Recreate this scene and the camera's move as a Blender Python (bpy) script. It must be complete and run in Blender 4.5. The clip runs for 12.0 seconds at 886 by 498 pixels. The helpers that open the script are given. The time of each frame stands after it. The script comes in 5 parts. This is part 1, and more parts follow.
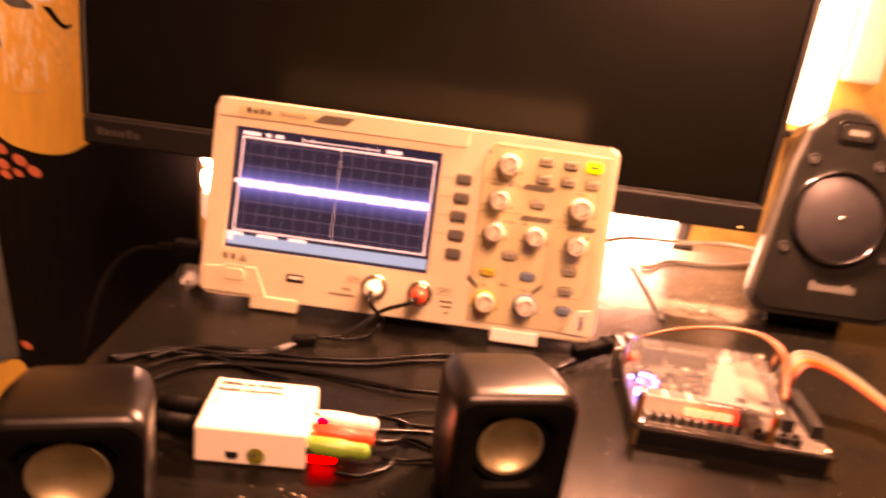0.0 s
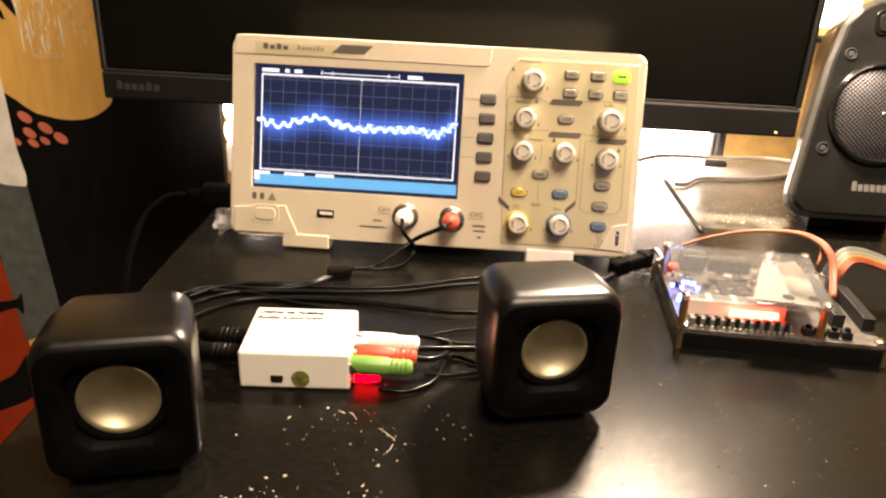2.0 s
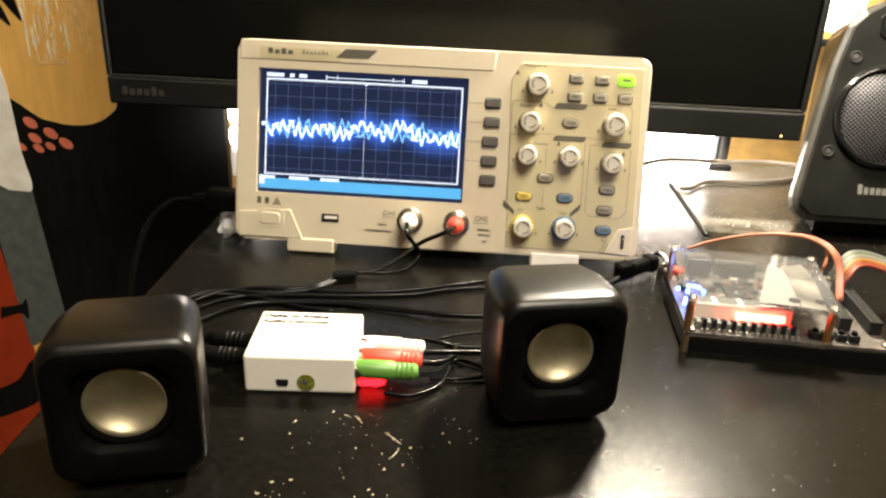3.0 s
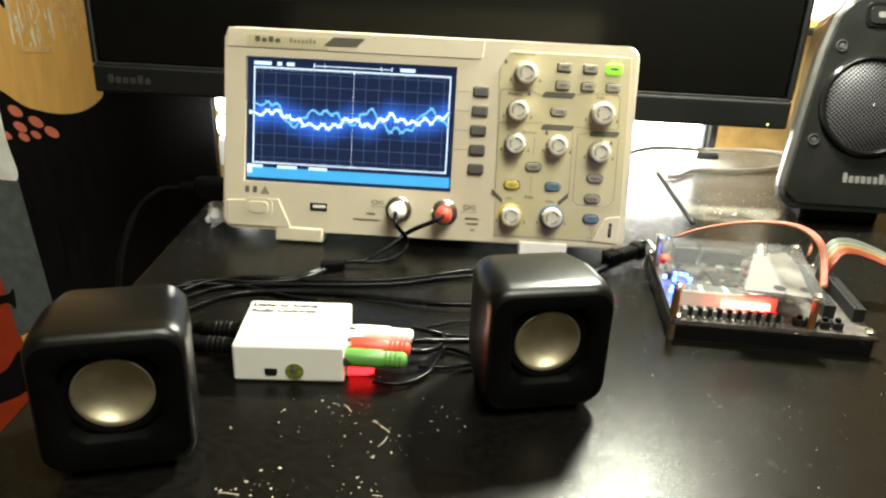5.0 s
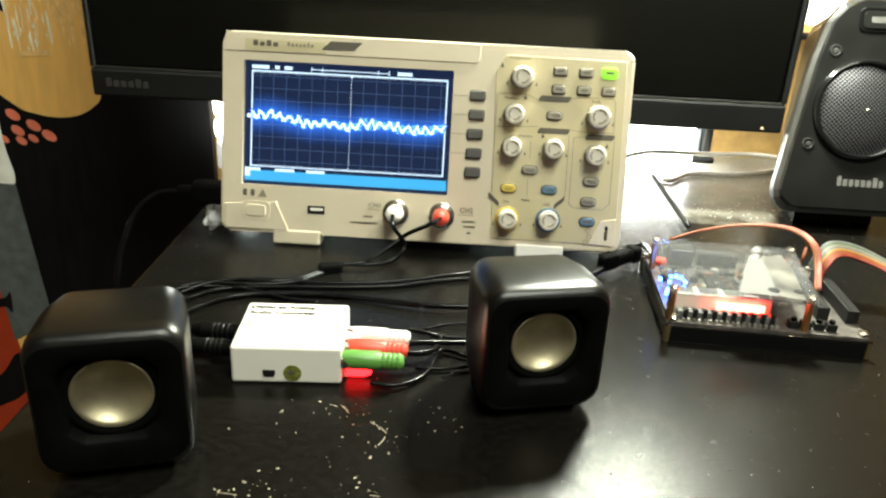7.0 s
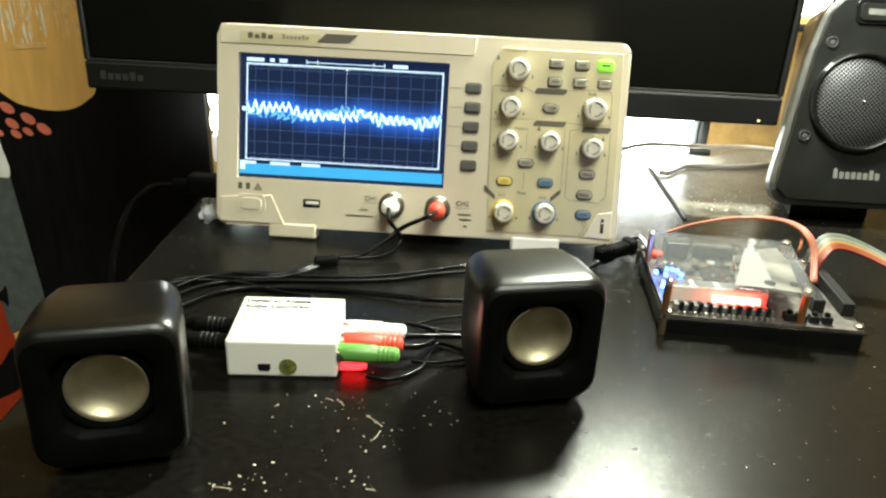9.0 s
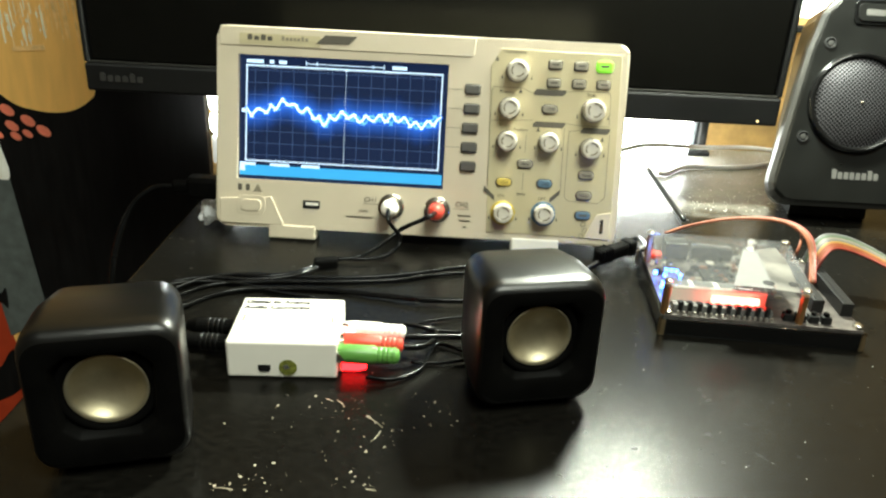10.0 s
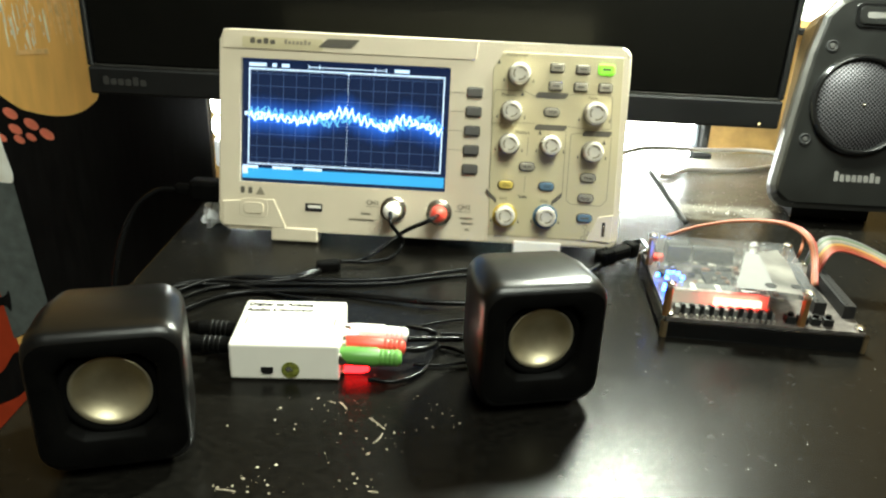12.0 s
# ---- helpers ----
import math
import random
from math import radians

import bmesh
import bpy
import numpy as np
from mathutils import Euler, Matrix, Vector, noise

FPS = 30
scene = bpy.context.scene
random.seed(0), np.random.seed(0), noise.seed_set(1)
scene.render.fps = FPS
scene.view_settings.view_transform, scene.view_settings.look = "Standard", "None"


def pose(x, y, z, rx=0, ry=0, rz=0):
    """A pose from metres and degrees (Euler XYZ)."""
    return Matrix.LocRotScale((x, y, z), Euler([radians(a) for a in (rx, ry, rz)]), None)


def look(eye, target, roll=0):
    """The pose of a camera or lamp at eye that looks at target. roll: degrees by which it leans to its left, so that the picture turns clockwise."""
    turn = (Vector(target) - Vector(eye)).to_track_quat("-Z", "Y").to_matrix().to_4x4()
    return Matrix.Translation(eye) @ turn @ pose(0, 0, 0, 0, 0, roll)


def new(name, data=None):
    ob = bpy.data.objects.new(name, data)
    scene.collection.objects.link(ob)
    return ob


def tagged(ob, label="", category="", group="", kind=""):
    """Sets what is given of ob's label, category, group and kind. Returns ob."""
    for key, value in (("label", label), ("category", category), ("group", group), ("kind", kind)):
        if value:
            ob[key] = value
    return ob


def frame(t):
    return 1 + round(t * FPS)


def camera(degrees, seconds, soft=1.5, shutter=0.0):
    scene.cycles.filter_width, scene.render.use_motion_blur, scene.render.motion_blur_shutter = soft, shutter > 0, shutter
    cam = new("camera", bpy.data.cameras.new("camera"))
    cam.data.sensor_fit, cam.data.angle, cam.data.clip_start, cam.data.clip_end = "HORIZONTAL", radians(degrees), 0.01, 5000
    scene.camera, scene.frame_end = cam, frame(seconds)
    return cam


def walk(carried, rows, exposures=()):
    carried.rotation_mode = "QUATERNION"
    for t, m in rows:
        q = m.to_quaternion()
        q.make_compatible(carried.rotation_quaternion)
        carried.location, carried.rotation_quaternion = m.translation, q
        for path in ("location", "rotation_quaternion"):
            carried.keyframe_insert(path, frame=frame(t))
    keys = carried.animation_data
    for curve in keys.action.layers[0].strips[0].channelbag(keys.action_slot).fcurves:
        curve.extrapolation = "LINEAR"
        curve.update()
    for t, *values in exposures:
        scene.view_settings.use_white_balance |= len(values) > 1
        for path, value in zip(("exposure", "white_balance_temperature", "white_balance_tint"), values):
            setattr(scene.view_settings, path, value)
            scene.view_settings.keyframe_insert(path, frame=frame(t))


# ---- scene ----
cam = camera(61.0, 12.0, soft=2.3, shutter=0.6)
PATH = [
    (0, (0.036, -0.519, 0.255), (0.015, 1.364, -0.419), 7.6),
    (0.1, (0.034, -0.516, 0.256), (-0.048, 1.364, -0.422), 5.9),
    (0.2, (0.028, -0.519, 0.262), (-0.104, 1.37, -0.381), 3.0),
    (0.3, (0.038, -0.525, 0.25), (-0.156, 1.362, -0.381), 1.2),
    (0.5, (0.028, -0.513, 0.237), (-0.085, 1.35, -0.483), 3.4),
    (0.7, (0.031, -0.511, 0.225), (-0.082, 1.354, -0.489), 2.8),
    (1, (0.032, -0.515, 0.227), (-0.075, 1.327, -0.544), 3.3),
    (1.5, (0.037, -0.519, 0.228), (-0.027, 1.307, -0.585), 3.0),
    (2, (0.037, -0.522, 0.229), (-0.051, 1.316, -0.552), 2.7),
    (2.5, (0.036, -0.522, 0.229), (-0.069, 1.314, -0.557), 2.4),
    (3, (0.036, -0.522, 0.228), (-0.062, 1.321, -0.541), 2.5),
    (5, (0.037, -0.523, 0.229), (-0.032, 1.31, -0.568), 2.7),
    (5.5, (0.038, -0.524, 0.229), (-0.026, 1.31, -0.568), 2.7),
    (6, (0.037, -0.524, 0.228), (-0.025, 1.309, -0.569), 2.7),
    (6.5, (0.037, -0.525, 0.229), (-0.023, 1.311, -0.561), 2.7),
    (7, (0.037, -0.526, 0.229), (-0.024, 1.312, -0.557), 2.8),
    (9, (0.038, -0.525, 0.229), (-0.015, 1.305, -0.574), 2.8),
    (9.5, (0.038, -0.526, 0.229), (-0.018, 1.305, -0.574), 2.7),
    (10, (0.038, -0.526, 0.229), (-0.014, 1.307, -0.571), 2.7),
    (10.5, (0.038, -0.526, 0.229), (-0.018, 1.307, -0.569), 2.7),
    (11, (0.038, -0.526, 0.229), (-0.02, 1.308, -0.566), 2.6),
    (11.5, (0.038, -0.527, 0.229), (-0.022, 1.308, -0.565), 2.5),
    (12, (0.038, -0.527, 0.229), (-0.02, 1.308, -0.563), 2.6),
]
walk(cam, [(t, look(eye, target, roll)) for t, eye, target, roll in PATH],
     exposures=[(0.0, 0.25, 30000, 96), (0.5, 0.24, 26500, 84), (0.8, 0.24, 19000, 66), (1.5, 0.20, 10200, 37), (2.0, 0.14, 8500, 27), (2.5, 0.05, 7500, 17), (3.0, 0.04, 7250, 14), (5.0, 0.0, 6500, 3), (7.0, 0.0, 6300, 0), (12.0, 0.0, 6100, -3)])

# world, lamps
world = bpy.data.worlds.new("world")
scene.world = world
world.use_nodes = True
world.node_tree.nodes["Background"].inputs[0].default_value = (0.9, 0.72, 0.5, 1)
world.node_tree.nodes["Background"].inputs[1].default_value = 0.006


def lamp(name, kind, m, energy, colour, size):
    data = bpy.data.lights.new(name, kind)
    data.energy, data.color = energy, colour
    if kind == "AREA":
        data.size = size
    else:
        data.shadow_soft_size = size
    ob = new(name, data)
    ob.matrix_world = m
    return ob


shaded = lamp("desk_lamp_light", "SPOT", look((0.222, 0.105, 0.415), (0.18, -0.02, 0.0)), 44.0, (1.0, 0.97, 0.82), 0.035)
shaded.data.spot_size, shaded.data.spot_blend = radians(150), 0.35
lamp("ceiling_lamp_light", "AREA", look((0.50, -0.95, 1.75), (0.0, 0.0, 0.0)), 55.0, (1.0, 0.96, 0.83), 0.9)


# ---- materials ----
def mat(name, colour, rough=0.5, metal=0.0, vary=0.12, scale=40.0, bump=0.0, bump_scale=300.0, emit=None, power=0.0, coat=0.0, stretch=(1, 1, 1), spread=0.08, spec=0.5):
    m = bpy.data.materials.new(name)
    m.use_nodes = True
    nt = m.node_tree
    b = nt.nodes["Principled BSDF"]
    b.inputs["Roughness"].default_value = rough
    b.inputs["Metallic"].default_value = metal
    b.inputs["Coat Weight"].default_value = coat
    b.inputs["Specular IOR Level"].default_value = spec
    tc = nt.nodes.new("ShaderNodeTexCoord")
    mp = nt.nodes.new("ShaderNodeMapping")
    mp.inputs["Scale"].default_value = stretch
    nt.links.new(tc.outputs["Object"], mp.inputs["Vector"])
    n1 = nt.nodes.new("ShaderNodeTexNoise")
    n1.inputs["Scale"].default_value = scale
    n1.inputs["Detail"].default_value = 6
    nt.links.new(mp.outputs["Vector"], n1.inputs["Vector"])
    ramp = nt.nodes.new("ShaderNodeValToRGB")
    lo = [c * (1 - vary) for c in colour]
    hi = [min(1, c * (1 + vary)) for c in colour]
    ramp.color_ramp.elements[0].position, ramp.color_ramp.elements[1].position = 0.3, 0.7
    ramp.color_ramp.elements[0].color, ramp.color_ramp.elements[1].color = (*lo, 1), (*hi, 1)
    nt.links.new(n1.outputs["Fac"], ramp.inputs["Fac"])
    nt.links.new(ramp.outputs["Color"], b.inputs["Base Color"])
    n2 = nt.nodes.new("ShaderNodeTexNoise")
    n2.inputs["Scale"].default_value = bump_scale
    n2.inputs["Detail"].default_value = 3
    nt.links.new(mp.outputs["Vector"], n2.inputs["Vector"])
    mr = nt.nodes.new("ShaderNodeMapRange")
    mr.inputs["To Min"].default_value = max(0.02, rough - spread)
    mr.inputs["To Max"].default_value = min(1, rough + spread)
    nt.links.new(n1.outputs["Fac"], mr.inputs["Value"])
    nt.links.new(mr.outputs["Result"], b.inputs["Roughness"])
    if bump:
        bp = nt.nodes.new("ShaderNodeBump")
        bp.inputs["Strength"].default_value = bump
        bp.inputs["Distance"].default_value = 0.001
        nt.links.new(n2.outputs["Fac"], bp.inputs["Height"])
        nt.links.new(bp.outputs["Normal"], b.inputs["Normal"])
    if emit:
        b.inputs["Emission Color"].default_value = (*emit, 1)
        b.inputs["Emission Strength"].default_value = power
    return m


def clear(name, rough=0.08):
    m = bpy.data.materials.new(name)
    m.use_nodes = True
    nt = m.node_tree
    nt.nodes.remove(nt.nodes["Principled BSDF"])
    tr, gl, mx, fr, mr = [nt.nodes.new(k) for k in ("ShaderNodeBsdfTransparent", "ShaderNodeBsdfGlossy", "ShaderNodeMixShader", "ShaderNodeLayerWeight", "ShaderNodeMapRange")]
    tr.inputs["Color"].default_value = (0.95, 0.96, 0.95, 1)
    gl.inputs["Roughness"].default_value = rough
    fr.inputs["Blend"].default_value = 0.35
    mr.inputs["To Min"].default_value, mr.inputs["To Max"].default_value = 0.06, 0.40
    nt.links.new(fr.outputs["Facing"], mr.inputs["Value"])
    nt.links.new(mr.outputs[0], mx.inputs[0])
    nt.links.new(tr.outputs[0], mx.inputs[1])
    nt.links.new(gl.outputs[0], mx.inputs[2])
    df, top = nt.nodes.new("ShaderNodeBsdfDiffuse"), nt.nodes.new("ShaderNodeMixShader")
    nz, rm = nt.nodes.new("ShaderNodeTexNoise"), nt.nodes.new("ShaderNodeMapRange")
    nz.inputs["Scale"].default_value = 60
    rm.inputs["To Min"].default_value, rm.inputs["To Max"].default_value = 0.0, 0.05
    nt.links.new(nz.outputs["Fac"], rm.inputs["Value"])
    nt.links.new(rm.outputs[0], top.inputs[0])
    nt.links.new(mx.outputs[0], top.inputs[1])
    nt.links.new(df.outputs[0], top.inputs[2])
    nt.links.new(top.outputs[0], nt.nodes["Material Output"].inputs["Surface"])
    return m


DESK = mat("black_brown_wood", (0.0046, 0.0042, 0.0034), 0.25, vary=0.45, scale=180, bump=0.15, bump_scale=800, stretch=(1, 1.8, 1), spread=0.06, spec=0.175)


def dusty_glare(m):
    """Adds a grey film of dust towards the wall, reflected light painted in with it, with a ragged edge."""
    nt = m.node_tree
    b = nt.nodes["Principled BSDF"]
    tc, sep = nt.nodes.new("ShaderNodeTexCoord"), nt.nodes.new("ShaderNodeSeparateXYZ")
    nz, ad, mr, mx = [nt.nodes.new(k) for k in ("ShaderNodeTexNoise", "ShaderNodeMath", "ShaderNodeMapRange", "ShaderNodeMixRGB")]
    nt.links.new(tc.outputs["Object"], sep.inputs[0])
    nz.inputs["Scale"].default_value, nz.inputs["Detail"].default_value = 55, 8
    nt.links.new(tc.outputs["Object"], nz.inputs["Vector"])
    ad.operation = "MULTIPLY_ADD"
    ad.inputs[1].default_value = 0.07
    nt.links.new(nz.outputs["Fac"], ad.inputs[0])
    nt.links.new(sep.outputs["Y"], ad.inputs[2])
    # film thins to the right, painting in the satellite speaker's shade
    fade, cut, both = [nt.nodes.new("ShaderNodeMath") for _ in range(3)]
    fade.operation, cut.operation, both.operation = "MULTIPLY_ADD", "MINIMUM", "ADD"
    fade.inputs[1].default_value, fade.inputs[2].default_value = -1.6, 0.50
    nt.links.new(sep.outputs["X"], fade.inputs[0])
    nt.links.new(fade.outputs[0], cut.inputs[0])
    cut.inputs[1].default_value = 0.0
    nt.links.new(ad.outputs[0], both.inputs[0])
    nt.links.new(cut.outputs[0], both.inputs[1])
    mr.inputs["From Min"].default_value, mr.inputs["From Max"].default_value = 0.13, 0.25
    mr.inputs["To Max"].default_value = 0.9
    nt.links.new(both.outputs[0], mr.inputs["Value"])
    old = b.inputs["Base Color"].links[0].from_socket
    nt.links.new(mr.outputs[0], mx.inputs[0])
    nt.links.new(old, mx.inputs[1])
    mx.inputs[2].default_value = (0.38, 0.36, 0.31, 1)
    nt.links.new(mx.outputs[0], b.inputs["Base Color"])
    # long low grain ridges and cloudy wear in the sheen
    gm, grain, cloud, bp = [nt.nodes.new(k) for k in ("ShaderNodeMapping", "ShaderNodeTexNoise", "ShaderNodeTexNoise", "ShaderNodeBump")]
    gm.inputs["Scale"].default_value = (0.16, 1, 1)
    nt.links.new(tc.outputs["Object"], gm.inputs["Vector"])
    nt.links.new(gm.outputs["Vector"], grain.inputs["Vector"])
    grain.inputs["Scale"].default_value, grain.inputs["Detail"].default_value = 520, 4
    nt.links.new(tc.outputs["Object"], cloud.inputs["Vector"])
    cloud.inputs["Scale"].default_value, cloud.inputs["Detail"].default_value = 130, 8
    bp.inputs["Strength"].default_value, bp.inputs["Distance"].default_value = 0.10, 0.0003
    nt.links.new(grain.outputs["Fac"], bp.inputs["Height"])
    nt.links.new(b.inputs["Normal"].links[0].from_socket, bp.inputs["Normal"])
    nt.links.new(bp.outputs["Normal"], b.inputs["Normal"])
    wear = nt.nodes.new("ShaderNodeMapRange")
    wear.inputs["From Min"].default_value, wear.inputs["From Max"].default_value = 0.35, 0.68
    wear.inputs["To Min"].default_value, wear.inputs["To Max"].default_value = 0.235, 0.275
    nt.links.new(cloud.outputs["Fac"], wear.inputs["Value"])
    nt.links.new(wear.outputs[0], b.inputs["Roughness"])


dusty_glare(DESK)
BEIGE = mat("beige_plastic", (0.60, 0.53, 0.40), 0.42, vary=0.03, bump=0.08, bump_scale=900)
BEIGE_DARK = mat("tan_plastic", (0.50, 0.44, 0.275), 0.45, vary=0.03, bump=0.08, bump_scale=900)
KNOB = mat("pale_knob_plastic", (0.60, 0.56, 0.47), 0.38, vary=0.04)
LINE = mat("dark_print", (0.09, 0.08, 0.06), 0.6)
LINE_SOFT = mat("grey_print", (0.24, 0.21, 0.15), 0.6)
INK = mat("black_ink", (0.03, 0.03, 0.03), 0.7, spec=0.1)
GREY_KEY = mat("grey_rubber_key", (0.085, 0.08, 0.072), 0.55)
MID_KEY = mat("taupe_key", (0.27, 0.245, 0.19), 0.5)
YELLOW_KEY = mat("yellow_key", (0.55, 0.42, 0.08), 0.5)
BLUE_KEY = mat("blue_key", (0.10, 0.17, 0.24), 0.5)
GREEN_KEY = mat("lit_green_key", (0.25, 0.6, 0.05), 0.4, emit=(0.38, 1.0, 0.06), power=0.6)
STEEL = mat("nickel", (0.62, 0.58, 0.5), 0.25, metal=1.0)
WHITE_PL = mat("white_plastic", (0.80, 0.77, 0.69), 0.4, vary=0.03, bump=0.05)
RED_PL = mat("red_plastic", (0.62, 0.06, 0.035), 0.4)
GREEN_PL = mat("green_plastic", (0.10, 0.25, 0.045), 0.4)
CABLE = mat("black_rubber", (0.003, 0.003, 0.003), 0.24, vary=0.2, spec=0.16)
BLACK_PL = mat("black_plastic", (0.0022, 0.0021, 0.0019), 0.55, vary=0.3, scale=90, bump=0.22, bump_scale=1200, spec=0.05)
DEEP_BLACK = mat("black_foam_rubber", (0.0015, 0.0014, 0.0013), 0.8, spec=0.05)
BLACK_MATTE = mat("matte_black", (0.008, 0.008, 0.008), 0.75, spec=0.3)
SATIN_GREY = mat("satin_charcoal", (0.0036, 0.0035, 0.0032), 0.31, vary=0.15, bump=0.10, bump_scale=1500, spec=0.40, spread=0.04)
CONE = mat("champagne_cone", (0.46, 0.41, 0.28), 0.50, metal=0.95, vary=0.16, scale=70, bump=0.08, bump_scale=600)
MON_BLACK = mat("monitor_bezel", (0.005, 0.005, 0.005), 0.55, spec=0.3, vary=0.2, bump=0.06, bump_scale=1500)
MON_SCREEN = mat("dark_screen", (0.0040, 0.0039, 0.0034), 0.22, vary=0.1, spread=0.03, spec=0.07)
MON_GREY = mat("grey_seam", (0.022, 0.021, 0.019), 0.5, spec=0.2)
LOGO_GREY = mat("grey_logo", (0.030, 0.029, 0.027), 0.5)
LOGO_PALE = mat("pale_logo", (0.11, 0.107, 0.10), 0.5)
SPEAKER_GREY = mat("dark_grey_plastic", (0.0060, 0.0063, 0.0056), 0.30, spec=0.6, vary=0.3, scale=25, bump=0.12, bump_scale=900)
LEG_GREY = mat("mid_grey_plastic", (0.16, 0.17, 0.18), 0.45, vary=0.1)
LIT_RIM_GREY = mat("lit_edge_grey", (0.032, 0.031, 0.028), 0.4, vary=0.12, scale=60)
GLOSS_BLACK = mat("gloss_black", (0.005, 0.005, 0.005), 0.12, coat=0.25, spec=0.3)
WHITE_CABLE = mat("grey_white_cable", (0.8, 0.78, 0.74), 0.4)
PCB = mat("dark_circuit_board", (0.075, 0.066, 0.060), 0.35, vary=0.7, scale=160, bump=0.2, bump_scale=500)
POST = mat("dull_brass", (0.40, 0.30, 0.17), 0.4, metal=0.9)
ACRYLIC = clear("clear_acrylic", 0.10)
CHIP = mat("chip_black", (0.010, 0.010, 0.010), 0.45, spec=0.25)
TIN = mat("solder_tin", (0.55, 0.52, 0.47), 0.35, metal=0.8)
PALE_REFLECTION = mat("pale_grey_reflection", (0.085, 0.080, 0.070), 0.4, vary=0.6, scale=70)
LABEL_WHITE = mat("white_label", (0.125, 0.122, 0.117), 0.85, vary=0.06, scale=120)
LED_RED = mat("red_led", (0.7, 0.05, 0.02), 0.3, emit=(1.0, 0.075, 0.055), power=20.0)
LED_BLUE = mat("blue_led", (0.05, 0.1, 0.8), 0.3, emit=(0.03, 0.12, 1.0), power=45.0)
LED_RED_BIG = mat("red_glowing_plug", (0.6, 0.02, 0.02), 0.3, emit=(1.0, 0.02, 0.025), power=60.0)
LED_RED_DIM = mat("red_glowing_lens", (0.5, 0.02, 0.02), 0.3, emit=(1.0, 0.006, 0.010), power=14.0)
ORANGE = mat("orange_wire", (0.1836, 0.051, 0.017), 0.5, spec=0.3)
BROWN_WIRE = mat("brown_wire", (0.1496, 0.0612, 0.0272), 0.45)
YELLOW_W = mat("yellow_wire", (0.272, 0.1632, 0.034), 0.45)
GREEN_W = mat("green_wire", (0.0476, 0.0816, 0.034), 0.45)
GREY_W = mat("grey_wire", (0.10, 0.10, 0.10), 0.45)
CREAM_W = mat("white_wire", (0.1632, 0.1496, 0.1224), 0.45)
RED_W = mat("red_wire", (0.204, 0.0306, 0.017), 0.45)
TAN_WALL = mat("tan_wall_board", (0.50, 0.32, 0.11), 0.7, vary=0.45, scale=22, bump=0.6, bump_scale=60)
WHITE_WALL = mat("white_wall_panel", (0.80, 0.76, 0.68), 0.65, vary=0.05, bump=0.1, bump_scale=50)
ROOM = mat("room_paint", (0.20, 0.155, 0.11), 0.8, vary=0.1, scale=4, bump=0.15)
FLOOR = mat("floor_laminate", (0.045, 0.030, 0.020), 0.5, vary=0.3, scale=6, stretch=(1, 8, 1))
P_BLACK = mat("poster_black", (0.0065, 0.0062, 0.0062), 0.5, vary=0.35, scale=30, bump=0.25, bump_scale=400, stretch=(4, 1, 0.6), spec=0.12)
P_TAN = mat("poster_tan", (0.86, 0.50, 0.14), 0.42, vary=0.10, scale=18, bump=0.25, bump_scale=400, stretch=(4, 1, 0.6))
# pale tones for worn canvas, with gloss and top light painted in
P_WORN_GLARE = mat("worn_glare_canvas", (0.90, 0.80, 0.62), 0.4, vary=0.25, scale=140, bump=0.3, bump_scale=400, stretch=(3, 1, 0.35))
P_FAINT_GLARE = mat("rubbed_glare_canvas", (0.84, 0.54, 0.22), 0.4, vary=0.2, scale=120)
P_PINK = mat("poster_coral", (0.75, 0.20, 0.12), 0.5)
P_CREAM = mat("poster_cream", (0.96, 0.92, 0.82), 0.5)
P_GREY = mat("poster_grey", (0.10, 0.115, 0.11), 0.5, vary=0.25, scale=60, bump=0.2)
P_RED = mat("poster_red", (0.36, 0.038, 0.010), 0.5, vary=0.15, scale=30, bump=0.2)
FLAKE = mat("pale_crumbs", (0.52, 0.45, 0.33), 0.6, vary=0.3)
GRIT = mat("grey_grit", (0.50, 0.48, 0.44), 0.7, vary=0.3)
SCR_BACK = mat("lit_screen_back", (0.004, 0.005, 0.01), 0.2, emit=(0.0105, 0.020, 0.060), power=1.0)
SCR_BLUE = mat("lit_screen_cyan", (0.02, 0.1, 0.2), 0.2, emit=(0.09, 0.50, 1.0), power=0.85)
SCR_GRID = mat("lit_screen_grid", (0.02, 0.03, 0.06), 0.2, emit=(0.09, 0.15, 0.32), power=0.6)
SCR_EDGE = mat("lit_screen_edge", (0.1, 0.1, 0.15), 0.2, emit=(0.66, 0.82, 1.0), power=1.4)
SCR_TRACE = mat("lit_screen_trace", (0.1, 0.1, 0.15), 0.2, emit=(0.78, 0.92, 1.0), power=1.9)
SCR_FADED = mat("lit_screen_faded_trace", (0.02, 0.1, 0.2), 0.2, emit=(0.22, 0.62, 1.0), power=1.0)
# bloom round the trace, painted as glowing strips the display doesn't have
SCR_BLOOM = bpy.data.materials.new("screen_bloom_soft")
SCR_BLOOM_CORE = mat("screen_bloom_halo", (0.02, 0.03, 0.1), 0.2, emit=(0.035, 0.20, 1.0), power=1.5)


